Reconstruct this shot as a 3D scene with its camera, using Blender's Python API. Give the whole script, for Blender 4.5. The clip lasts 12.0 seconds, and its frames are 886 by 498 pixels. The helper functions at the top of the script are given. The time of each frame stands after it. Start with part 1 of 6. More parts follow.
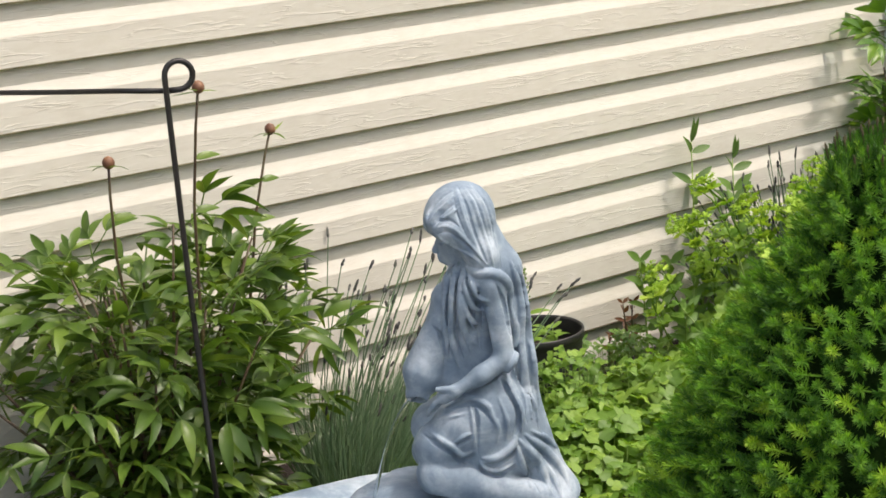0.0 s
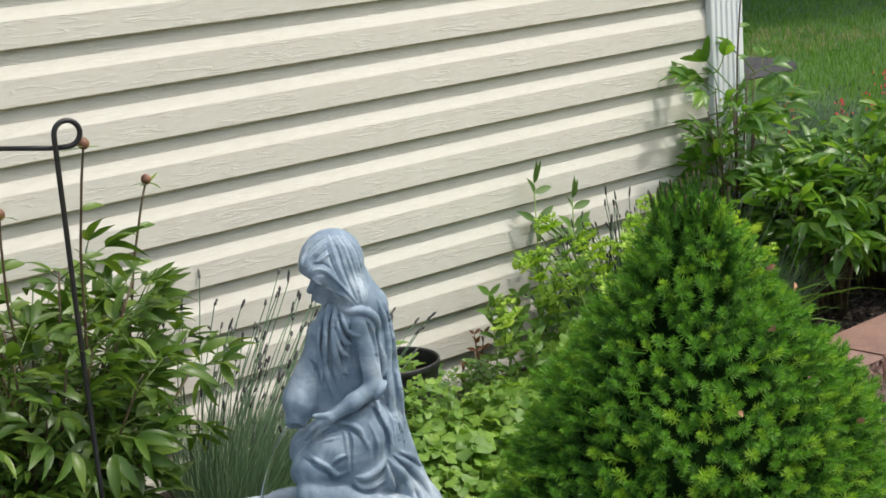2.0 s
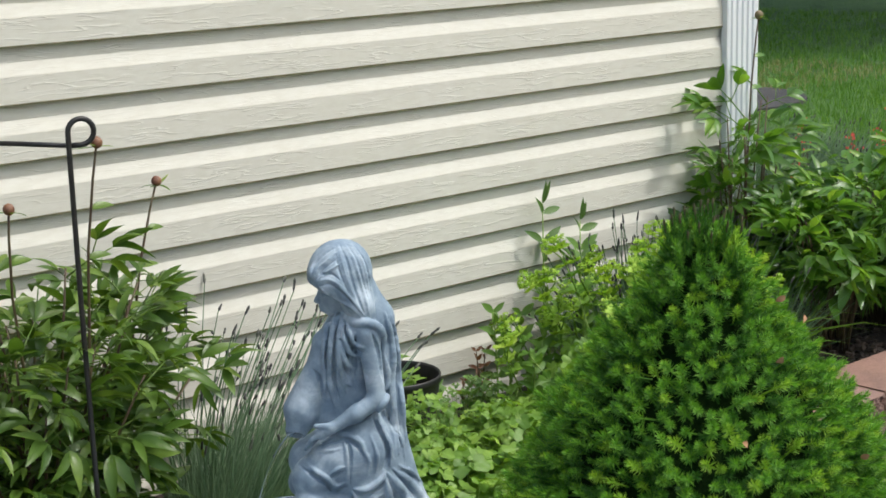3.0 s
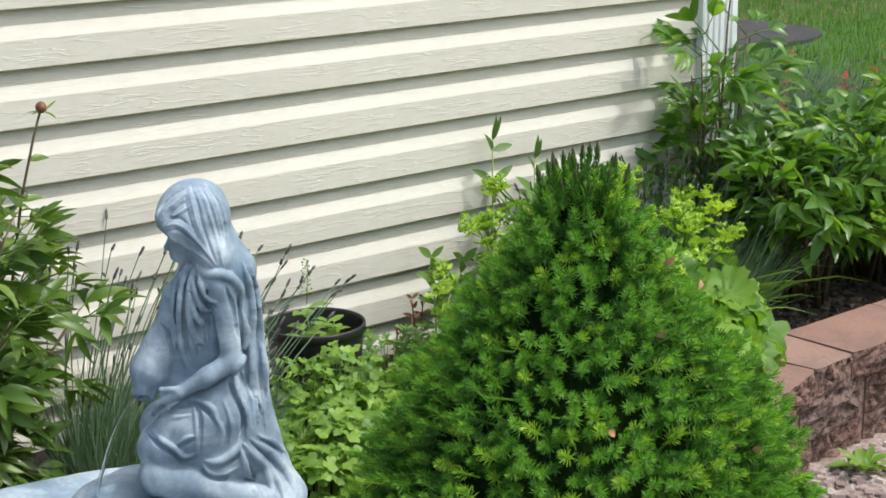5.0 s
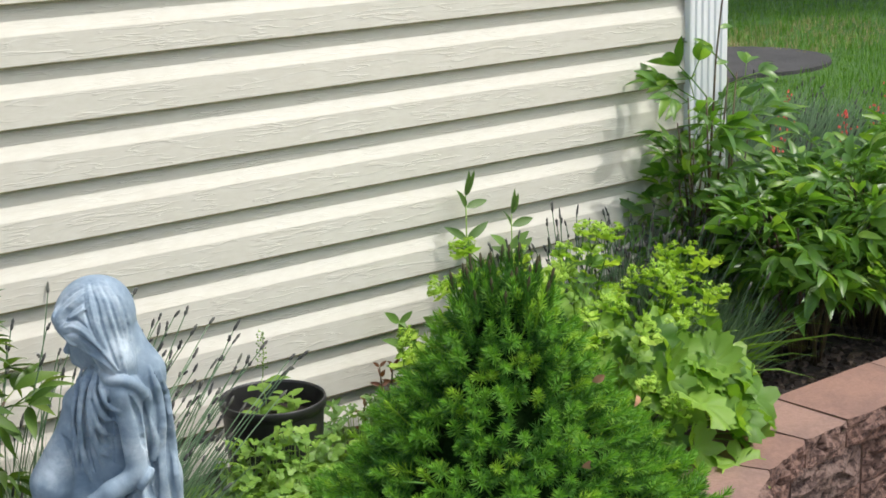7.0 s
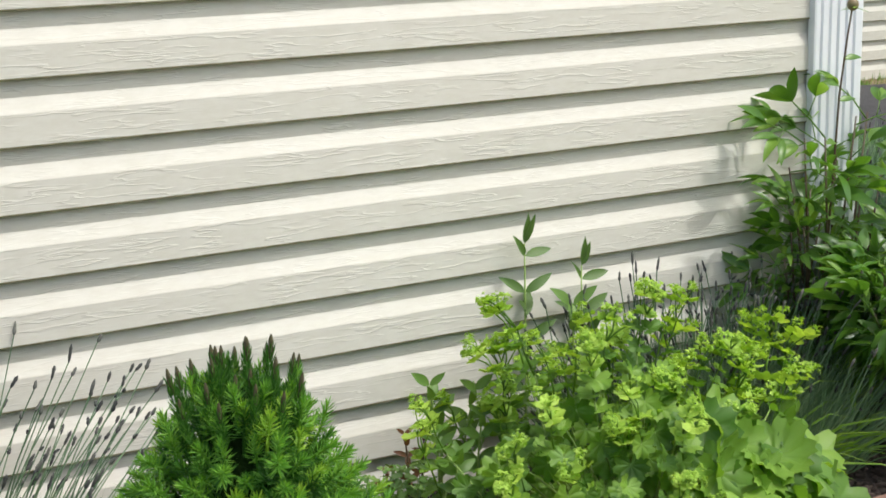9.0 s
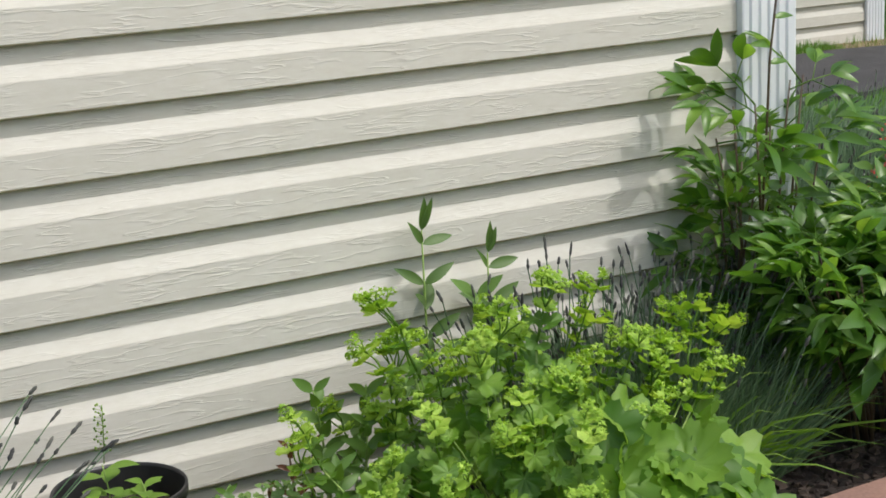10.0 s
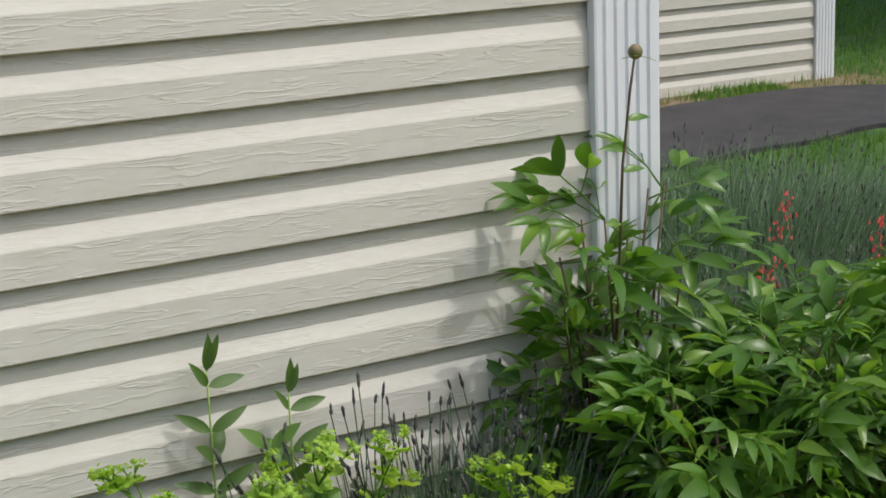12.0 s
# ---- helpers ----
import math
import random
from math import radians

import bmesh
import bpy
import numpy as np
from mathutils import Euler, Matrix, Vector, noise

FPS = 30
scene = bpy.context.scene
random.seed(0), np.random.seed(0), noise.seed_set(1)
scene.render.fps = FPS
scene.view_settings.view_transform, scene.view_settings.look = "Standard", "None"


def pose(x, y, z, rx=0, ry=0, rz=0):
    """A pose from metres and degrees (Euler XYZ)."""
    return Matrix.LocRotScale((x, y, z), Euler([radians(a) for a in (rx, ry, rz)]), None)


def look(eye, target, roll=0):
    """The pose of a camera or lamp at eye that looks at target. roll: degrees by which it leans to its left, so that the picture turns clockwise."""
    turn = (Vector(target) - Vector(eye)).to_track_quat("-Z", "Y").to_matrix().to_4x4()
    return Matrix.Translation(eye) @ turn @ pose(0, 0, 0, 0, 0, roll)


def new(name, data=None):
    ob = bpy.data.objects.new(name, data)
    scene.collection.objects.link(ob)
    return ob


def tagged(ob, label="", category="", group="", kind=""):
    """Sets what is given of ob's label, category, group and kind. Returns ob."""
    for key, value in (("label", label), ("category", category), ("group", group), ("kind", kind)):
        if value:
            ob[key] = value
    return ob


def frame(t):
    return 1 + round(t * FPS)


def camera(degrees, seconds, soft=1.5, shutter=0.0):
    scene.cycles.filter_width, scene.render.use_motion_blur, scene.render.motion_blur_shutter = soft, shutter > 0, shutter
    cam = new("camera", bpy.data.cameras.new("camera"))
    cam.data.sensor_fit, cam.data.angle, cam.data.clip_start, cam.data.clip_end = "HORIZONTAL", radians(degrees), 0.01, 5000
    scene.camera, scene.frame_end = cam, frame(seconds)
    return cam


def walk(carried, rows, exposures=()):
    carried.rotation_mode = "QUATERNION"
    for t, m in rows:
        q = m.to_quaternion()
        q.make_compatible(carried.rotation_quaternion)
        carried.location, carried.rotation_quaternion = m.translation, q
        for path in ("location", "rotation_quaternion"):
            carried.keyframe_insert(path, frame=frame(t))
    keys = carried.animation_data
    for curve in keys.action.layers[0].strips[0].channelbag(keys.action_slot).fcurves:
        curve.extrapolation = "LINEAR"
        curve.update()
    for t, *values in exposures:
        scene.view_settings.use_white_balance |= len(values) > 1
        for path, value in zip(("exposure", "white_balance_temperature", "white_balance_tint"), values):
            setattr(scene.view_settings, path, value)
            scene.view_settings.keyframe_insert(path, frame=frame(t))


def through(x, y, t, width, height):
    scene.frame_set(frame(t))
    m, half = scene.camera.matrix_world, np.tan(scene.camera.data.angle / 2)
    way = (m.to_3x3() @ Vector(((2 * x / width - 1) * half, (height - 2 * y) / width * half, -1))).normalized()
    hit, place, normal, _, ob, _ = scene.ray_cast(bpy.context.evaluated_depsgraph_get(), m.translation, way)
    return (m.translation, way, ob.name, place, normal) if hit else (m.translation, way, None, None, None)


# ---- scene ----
cam = camera(31.3, 12.0, soft=1.7)
PATH = [
    (0, (-0.416, -2.736, 1.238), (0.702, -1.146, 0.766), -4.6),
    (0.5, (-0.557, -2.912, 1.298), (0.609, -1.349, 0.852), -3.6),
    (1, (-0.554, -2.929, 1.306), (0.645, -1.39, 0.867), -3.5),
    (1.5, (-0.564, -2.933, 1.307), (0.672, -1.425, 0.861), -4.2),
    (2, (-0.591, -2.91, 1.312), (0.687, -1.438, 0.865), -4.3),
    (2.5, (-0.603, -2.9, 1.314), (0.678, -1.426, 0.881), -3.4),
    (3, (-0.598, -2.897, 1.312), (0.683, -1.422, 0.884), -1.6),
    (3.2, (-0.575, -2.882, 1.314), (0.721, -1.422, 0.878), -1.6),
    (4.8, (-0.233, -2.826, 1.263), (0.979, -1.323, 0.744), -2.0),
    (5, (-0.242, -2.825, 1.264), (0.993, -1.338, 0.752), -0.6),
    (5.5, (-0.237, -2.737, 1.29), (1.063, -1.278, 0.864), -1.0),
    (6, (-0.197, -2.7, 1.281), (1.125, -1.268, 0.831), -2.5),
    (6.5, (-0.06, -2.725, 1.29), (1.158, -1.2, 0.85), -2.2),
    (6.7, (-0.044, -2.754, 1.316), (1.173, -1.235, 0.854), -1.8),
    (8.3, (0.319, -2.565, 1.23), (1.492, -1.037, 0.691), -2.8),
    (8.5, (0.39, -2.533, 1.246), (1.517, -0.967, 0.722), -3.3),
    (9, (0.577, -2.636, 1.246), (1.535, -0.939, 0.797), -1.2),
    (9.5, (0.729, -2.572, 1.218), (1.693, -0.883, 0.752), -1.1),
    (10, (0.896, -2.484, 1.192), (1.849, -0.792, 0.716), -2.8),
    (10.5, (1.082, -2.443, 1.239), (1.959, -0.713, 0.75), -1.1),
    (11, (1.266, -2.449, 1.285), (2.024, -0.667, 0.788), -2.1),
    (11.5, (1.352, -2.383, 1.29), (2.205, -0.647, 0.783), -2.0),
    (12, (1.381, -2.272, 1.299), (2.35, -0.588, 0.828), -2.3),
]
walk(cam, [(t, look(eye, target, roll)) for t, eye, target, roll in PATH], exposures=[(0.0, 0.58, 6750, 12), (1.5, 0.40, 6400, 8), (3.0, 0.40, 6100, 6), (5.0, 0.58, 6100, 6), (6.5, 0.53, 6150, 7), (8.5, 0.68, 6150, 7), (9.5, 0.30, 6100, 8), (10.5, 0.24, 6100, 9), (12.0, 0.01, 6100, 10)])

# ---------- light ----------
SUN_TRAVEL = Vector((-0.31, 0.42, -1.0)).normalized()
world = bpy.data.worlds.new("sky")
world.use_nodes = True
scene.world = world
sky = world.node_tree.nodes.new("ShaderNodeTexSky")
sky.sky_type = "NISHITA"
sky.sun_disc = False
sky.air_density = 1.5
sky.dust_density = 6.0
sky.ozone_density = 0.5
sky.sun_elevation = math.asin(-SUN_TRAVEL.z)
sky.sun_rotation = math.atan2(-SUN_TRAVEL.x, -SUN_TRAVEL.y)
world.node_tree.links.new(sky.outputs[0], world.node_tree.nodes["Background"].inputs[0])
world.node_tree.nodes["Background"].inputs[1].default_value = 0.15
sun = new("sun", bpy.data.lights.new("sun", "SUN"))
sun.data.energy = 1.4
sun.data.angle = radians(0.55)
sun.data.color = (1.0, 0.972, 0.925)
sun.rotation_mode = "QUATERNION"
sun.rotation_quaternion = SUN_TRAVEL.to_track_quat("-Z", "Y")
sun.location = (4, -3, 9)


# ---------- building helpers ----------
class Soup:
    """A growing heap of triangles and quads that becomes one mesh."""

    def __init__(self):
        self.verts, self.faces, self.count = [], [], 0

    def add(self, verts, faces):
        verts = np.asarray(verts, float)
        self.verts.append(verts)
        self.faces.extend([tuple(i + self.count for i in f) for f in faces])
        self.count += len(verts)
        return self

    def mesh(self, name, smooth=True):
        me = bpy.data.meshes.new(name)
        v = np.concatenate(self.verts) if self.verts else np.zeros((0, 3))
        me.from_pydata(v.tolist(), [], self.faces)
        if smooth:
            me.polygons.foreach_set("use_smooth", [True] * len(me.polygons))
        me.update()
        return me


def as_mesh(name, shape, smooth):
    if isinstance(shape, Soup):
        return shape.mesh(name, smooth)
    if isinstance(shape, bmesh.types.BMesh):
        me = bpy.data.meshes.new(name)
        shape.to_mesh(me)
        shape.free()
        if smooth:
            me.polygons.foreach_set("use_smooth", [True] * len(me.polygons))
        return me
    return shape


def part(name, shape, material, parent=None, label="", smooth=True):
    """One mesh object, under a thing or under a part."""
    me = as_mesh(name, shape, smooth)
    if material and not me.materials:
        me.materials.append(material)
    ob = new(name, me)
    if parent:
        ob.parent = parent
    if label:
        tagged(ob, label)
    return ob


def empty(name, m):
    ob = new(name)
    ob.empty_display_size = 0.05
    ob.matrix_world = m
    return ob


def place(ob, m):
    ob.matrix_basis = m
    return ob


def box_into(bm, size, centre, bevel=0.0, rot=None):
    """A box with softened edges in a bmesh."""
    made = bmesh.ops.create_cube(bm, size=1.0)["verts"]
    m = Matrix.LocRotScale(Vector(centre), rot, Vector(size))
    bmesh.ops.transform(bm, matrix=m, verts=made)
    if bevel:
        edges = list({e for v in made for e in v.link_edges})
        bmesh.ops.bevel(bm, geom=edges, offset=bevel, segments=2, profile=0.6, affect="EDGES")
    return bm


def tube(path, radii, sides=6, close=True):
    """Verts and faces of a round rod along a path."""
    path = [Vector(p) for p in path]
    if not hasattr(radii, "__len__"):
        radii = [radii] * len(path)
    verts, faces = [], []
    ahead = (path[1] - path[0]).normalized()
    side = ahead.orthogonal().normalized()
    for n, p in enumerate(path):
        a = path[min(n + 1, len(path) - 1)] - path[max(n - 1, 0)]
        a = a.normalized() if a.length > 1e-9 else ahead
        side = (side - a * side.dot(a)).normalized()
        up = a.cross(side)
        for k in range(sides):
            t = 2 * math.pi * k / sides
            verts.append(p + (side * math.cos(t) + up * math.sin(t)) * radii[n])
    for n in range(len(path) - 1):
        for k in range(sides):
            b, c = n * sides + k, n * sides + (k + 1) % sides
            faces.append((b, c, c + sides, b + sides))
    if close:
        faces.append(tuple(range(sides))[::-1])
        faces.append(tuple(range((len(path) - 1) * sides, len(path) * sides)))
    return [tuple(v) for v in verts], faces


def turned(verts, m):
    v = np.asarray(verts, float)
    m = np.array(m)
    return v @ m[:3, :3].T + m[:3, 3]


def frame_of(ahead, up=(0, 0, 1), roll=0.0):
    """A turn whose x axis points ahead and whose z axis leans towards up."""
    a = Vector(ahead).normalized()
    z = Vector(up) - a * Vector(up).dot(a)
    if z.length < 1e-4:
        z = a.orthogonal()
    z.normalize()
    m = Matrix((a, z.cross(a), z)).transposed().to_4x4()
    return m @ Matrix.Rotation(roll, 4, "X")


# ---------- materials ----------
def material(name):
    m = bpy.data.materials.new(name)
    m.use_nodes = True
    nt = m.node_tree
    return m, nt, nt.nodes["Principled BSDF"]


def node(nt, kind, **values):
    n = nt.nodes.new(kind)
    for key, value in values.items():
        if key in n.inputs:
            n.inputs[key].default_value = value
    return n


def coords(nt, scale=(1, 1, 1), space="Object"):
    tc = nt.nodes.new("ShaderNodeTexCoord")
    mp = nt.nodes.new("ShaderNodeMapping")
    mp.inputs["Scale"].default_value = scale
    nt.links.new(tc.outputs[space], mp.inputs["Vector"])
    return mp.outputs["Vector"]


def noise_of(nt, vector, scale, detail=4.0, rough=0.55, distortion=0.0):
    n = node(nt, "ShaderNodeTexNoise", Scale=scale, Detail=detail, Roughness=rough, Distortion=distortion)
    if vector:
        nt.links.new(vector, n.inputs["Vector"])
    return n.outputs["Fac"]


def ramp(nt, fac, stops):
    r = nt.nodes.new("ShaderNodeValToRGB")
    els = r.color_ramp.elements
    while len(els) < len(stops):
        els.new(0.5)
    for e, (at, colour) in zip(els, stops):
        e.position = at
        e.color = (*colour, 1)
    nt.links.new(fac, r.inputs["Fac"])
    return r.outputs["Color"]


def blend(nt, fac, a, b, kind="MIX"):
    n = nt.nodes.new("ShaderNodeMix")
    n.data_type = "RGBA"
    n.blend_type = kind
    for sock, value in ((n.inputs[0], fac), (n.inputs[6], a), (n.inputs[7], b)):
        if isinstance(value, bpy.types.NodeSocket):
            nt.links.new(value, sock)
        elif isinstance(value, tuple):
            sock.default_value = (*value, 1)
        else:
            sock.default_value = value
    return n.outputs[2]


def bump(nt, height, strength, distance, bsdf):
    b = node(nt, "ShaderNodeBump", Strength=strength, Distance=distance)
    nt.links.new(height, b.inputs["Height"])
    nt.links.new(b.outputs["Normal"], bsdf.inputs["Normal"])
    return b


def leaf_material(name, dark, mid, light, rough=0.42, through=0.35, glow=None, random_by="island", spec=0.5):
    """Foliage: colour varies from leaf to leaf and along each leaf; light comes through it."""
    m, nt, bsdf = material(name)
    if random_by == "island":
        r = nt.nodes.new("ShaderNodeNewGeometry").outputs["Random Per Island"]
    else:
        r = nt.nodes.new("ShaderNodeObjectInfo").outputs["Random"]
    v = coords(nt)
    n1 = noise_of(nt, v, 9.0, 3)
    mix = nt.nodes.new("ShaderNodeMath")
    mix.operation = "MULTIPLY_ADD"
    mix.inputs[1].default_value = 0.62
    nt.links.new(r, mix.inputs[0])
    half = nt.nodes.new("ShaderNodeMath")
    half.operation = "MULTIPLY"
    half.inputs[1].default_value = 0.45
    nt.links.new(n1, half.inputs[0])
    nt.links.new(half.outputs[0], mix.inputs[2])
    colour = ramp(nt, mix.outputs[0], [(0.08, dark), (0.5, mid), (0.95, light)])
    nt.links.new(colour, bsdf.inputs["Base Color"])
    bsdf.inputs["Roughness"].default_value = rough
    bsdf.inputs["Specular IOR Level"].default_value = spec
    n2 = noise_of(nt, v, 160.0, 2)
    bump(nt, n2, 0.25, 0.002, bsdf)
    tr = nt.nodes.new("ShaderNodeBsdfTranslucent")
    warm = blend(nt, 1.0, colour, glow or (1.0, 1.0, 0.42), "MULTIPLY")
    gain = blend(nt, 1.0, warm, (1.7, 1.7, 1.7), "MULTIPLY")
    nt.links.new(gain, tr.inputs["Color"])
    ms = nt.nodes.new("ShaderNodeMixShader")
    ms.inputs[0].default_value = through
    nt.links.new(bsdf.outputs[0], ms.inputs[1])
    nt.links.new(tr.outputs[0], ms.inputs[2])
    nt.links.new(ms.outputs[0], nt.nodes["Material Output"].inputs[0])
    return m


def siding_material(grain_on):
    m, nt, bsdf = material("cream_vinyl" if grain_on else "cream_vinyl_smooth")
    rnd = nt.nodes.new("ShaderNodeObjectInfo").outputs["Random"]
    tc = nt.nodes.new("ShaderNodeTexCoord")
    shift = nt.nodes.new("ShaderNodeVectorMath")
    shift.operation = "MULTIPLY_ADD"
    comb = nt.nodes.new("ShaderNodeCombineXYZ")
    nt.links.new(rnd, comb.inputs[0])
    nt.links.new(rnd, comb.inputs[2])
    nt.links.new(comb.outputs[0], shift.inputs[0])
    shift.inputs[1].default_value = (37.0, 0.0, 11.0)
    nt.links.new(tc.outputs["Object"], shift.inputs[2])
    mp = nt.nodes.new("ShaderNodeMapping")
    mp.inputs["Scale"].default_value = (7.0, 1.0, 66.0)
    nt.links.new(shift.outputs[0], mp.inputs["Vector"])
    grain = node(nt, "ShaderNodeTexNoise", Scale=1.0, Detail=2.5, Roughness=0.5, Distortion=0.15)
    nt.links.new(mp.outputs[0], grain.inputs["Vector"])
    ridge = nt.nodes.new("ShaderNodeValToRGB")
    els = ridge.color_ramp.elements
    els[0].position, els[0].color = 0.46, (0, 0, 0, 1)
    els[1].position, els[1].color = 0.5, (1, 1, 1, 1)
    e = els.new(0.54)
    e.color = (0, 0, 0, 1)
    nt.links.new(grain.outputs["Fac"], ridge.inputs["Fac"])
    mp2 = nt.nodes.new("ShaderNodeMapping")
    mp2.inputs["Scale"].default_value = (5.0, 1.0, 22.0)
    nt.links.new(shift.outputs[0], mp2.inputs["Vector"])
    gate = node(nt, "ShaderNodeTexNoise", Scale=1.6, Detail=1.0)
    nt.links.new(mp2.outputs[0], gate.inputs["Vector"])
    gated = ramp(nt, gate.outputs["Fac"], [(0.40, (0, 0, 0)), (0.56, (1, 1, 1))])
    lines = blend(nt, 1.0, ridge.outputs["Color"], gated, "MULTIPLY")
    bump(nt, lines, 0.34 if grain_on else 0.12, 0.0022, bsdf)
    wide = noise_of(nt, coords(nt, (0.7, 1, 3)), 2.0, 3)
    tint = ramp(nt, wide, [(0.3, (0.595, 0.575, 0.510)), (0.7, (0.63, 0.61, 0.545))])
    speck = ramp(nt, noise_of(nt, coords(nt, (3, 1, 12)), 6.0, 5, 0.7), [(0.35, (0.93, 0.92, 0.90)), (0.6, (1, 1, 1))])
    nt.links.new(blend(nt, 1.0, tint, speck, "MULTIPLY"), bsdf.inputs["Base Color"])
    bsdf.inputs["Roughness"].default_value = 0.52
    bsdf.inputs["Specular IOR Level"].default_value = 0.35
    return m


def plain_material(name, a, b, scale=12.0, rough=0.6, metallic=0.0, bump_scale=0.0, bump_strength=0.3, bump_depth=0.002, detail=5.0, spec=0.5):
    m, nt, bsdf = material(name)
    v = coords(nt)
    f = noise_of(nt, v, scale, detail, 0.6)
    nt.links.new(ramp(nt, f, [(0.3, a), (0.7, b)]), bsdf.inputs["Base Color"])
    bsdf.inputs["Roughness"].default_value = rough
    bsdf.inputs["Metallic"].default_value = metallic
    bsdf.inputs["Specular IOR Level"].default_value = spec
    if bump_scale:
        bump(nt, noise_of(nt, v, bump_scale, 6, 0.65), bump_strength, bump_depth, bsdf)
    return m


# olive lap line: mildew and the contact shade under the lip in one colour
LIP_SHADE_MILDEW = plain_material("shaded_mildewed_lip", (0.10, 0.095, 0.045), (0.26, 0.24, 0.14), 30, 0.7)
SIDING, SIDING_SMOOTH = siding_material(True), siding_material(False)
WHITE_TRIM = plain_material("white_vinyl_trim", (0.70, 0.72, 0.75), (0.77, 0.785, 0.80), 5.0, 0.45, bump_scale=60, bump_strength=0.05)
SHINGLE = plain_material("grey_shingle", (0.10, 0.10, 0.10), (0.2, 0.19, 0.18), 40, 0.9, bump_scale=200)
CONCRETE = plain_material("foundation_concrete", (0.30, 0.29, 0.27), (0.42, 0.41, 0.38), 9, 0.9, bump_scale=80)
ASPHALT = plain_material("weathered_asphalt", (0.032, 0.031, 0.033), (0.060, 0.058, 0.060), 5, 0.9, bump_scale=260, bump_strength=0.6, bump_depth=0.004, detail=8)
BLACK_PLASTIC = plain_material("black_nursery_plastic", (0.012, 0.012, 0.013), (0.028, 0.027, 0.027), 25, 0.42, bump_scale=90, bump_strength=0.1)
BLACK_STEEL = plain_material("black_painted_steel", (0.010, 0.010, 0.011), (0.022, 0.02, 0.019), 60, 0.38, bump_scale=300, bump_strength=0.12)
POT_SOIL = plain_material("potting_soil", (0.012, 0.009, 0.007), (0.05, 0.035, 0.025), 70, 0.95, bump_scale=120, bump_strength=0.9, bump_depth=0.01)


def stone_material():
    m, nt, bsdf = material("blue_grey_cast_stone")
    v = coords(nt)
    patch = noise_of(nt, v, 14.0, 5, 0.62, 0.4)
    fine = noise_of(nt, v, 90.0, 5, 0.7)
    base = ramp(nt, patch, [(0.32, (0.145, 0.205, 0.275)), (0.50, (0.245, 0.320, 0.400)), (0.70, (0.50, 0.575, 0.645))])
    grit = ramp(nt, fine, [(0.3, (0.82, 0.82, 0.83)), (0.65, (1.0, 1.0, 1.0))])
    nt.links.new(blend(nt, 1.0, base, grit, "MULTIPLY"), bsdf.inputs["Base Color"])
    bsdf.inputs["Roughness"].default_value = 0.62
    bsdf.inputs["Specular IOR Level"].default_value = 0.4
    bump(nt, fine, 0.35, 0.0015, bsdf)
    return m


STONE = stone_material()


def block_material(split):
    m, nt, bsdf = material("red_split_block" if split else "red_cap_block")
    r = nt.nodes.new("ShaderNodeObjectInfo").outputs["Random"]
    v = coords(nt)
    tone = ramp(nt, r, [(0.0, (0.240, 0.142, 0.112)), (0.5, (0.265, 0.168, 0.136)), (1.0, (0.235, 0.175, 0.155))])
    stain = ramp(nt, noise_of(nt, v, 9.0, 5), [(0.3, (0.72, 0.72, 0.74)), (0.65, (1.06, 1.03, 1.0))])
    grit = ramp(nt, noise_of(nt, v, 130.0, 4, 0.7), [(0.3, (0.8, 0.78, 0.76)), (0.7, (1.08, 1.08, 1.08))])
    c = blend(nt, 1.0, blend(nt, 1.0, tone, stain, "MULTIPLY"), grit, "MULTIPLY")
    if split:
        dark = ramp(nt, noise_of(nt, v, 78.0, 5, 0.75), [(0.42, (0.28, 0.24, 0.25)), (0.54, (1, 1, 1))])
        c = blend(nt, 1.0, c, dark, "MULTIPLY")
    nt.links.new(c, bsdf.inputs["Base Color"])
    bsdf.inputs["Roughness"].default_value = 0.9
    bump(nt, noise_of(nt, v, 85.0 if split else 150.0, 6, 0.7), 0.9 if split else 0.35, 0.012 if split else 0.003, bsdf)
    return m


CAP_FACE, SPLIT_FACE = block_material(False), block_material(True)


def ground_material():
    """Lawn soil under the grass, dark bark mulch in the bed, light gravel from the wall's foot outwards."""
    m, nt, bsdf = material("garden_ground")
    v = coords(nt)
    turf = ramp(nt, noise_of(nt, v, 5.0, 6, 0.65), [(0.3, (0.035, 0.085, 0.012)), (0.55, (0.06, 0.14, 0.020)), (0.8, (0.10, 0.15, 0.035))])
    mulch = ramp(nt, noise_of(nt, v, 55.0, 6, 0.75), [(0.35, (0.010, 0.007, 0.006)), (0.55, (0.032, 0.021, 0.016)), (0.75, (0.085, 0.060, 0.045))])
    stone = node(nt, "ShaderNodeTexVoronoi", Scale=55.0)
    nt.links.new(v, stone.inputs["Vector"])
    gravel = ramp(nt, noise_of(nt, v, 60.0, 3), [(0.3, (0.22, 0.16, 0.14)), (0.6, (0.44, 0.35, 0.31)), (0.8, (0.58, 0.51, 0.45))])
    zone = nt.nodes.new("ShaderNodeAttribute")
    zone.attribute_name = "zone"
    sep = nt.nodes.new("ShaderNodeSeparateColor")
    nt.links.new(zone.outputs["Color"], sep.inputs[0])
    c = blend(nt, sep.outputs[0], turf, mulch)
    c = blend(nt, sep.outputs[1], c, gravel)
    straw = ramp(nt, noise_of(nt, v, 22.0, 6, 0.7), [(0.3, (0.16, 0.12, 0.07)), (0.6, (0.30, 0.24, 0.14)), (0.8, (0.12, 0.17, 0.05))])
    c = blend(nt, sep.outputs[2], c, straw)
    nt.links.new(c, bsdf.inputs["Base Color"])
    bsdf.inputs["Roughness"].default_value = 0.95
    bump(nt, noise_of(nt, v, 45.0, 7, 0.75), 0.8, 0.02, bsdf)
    return m


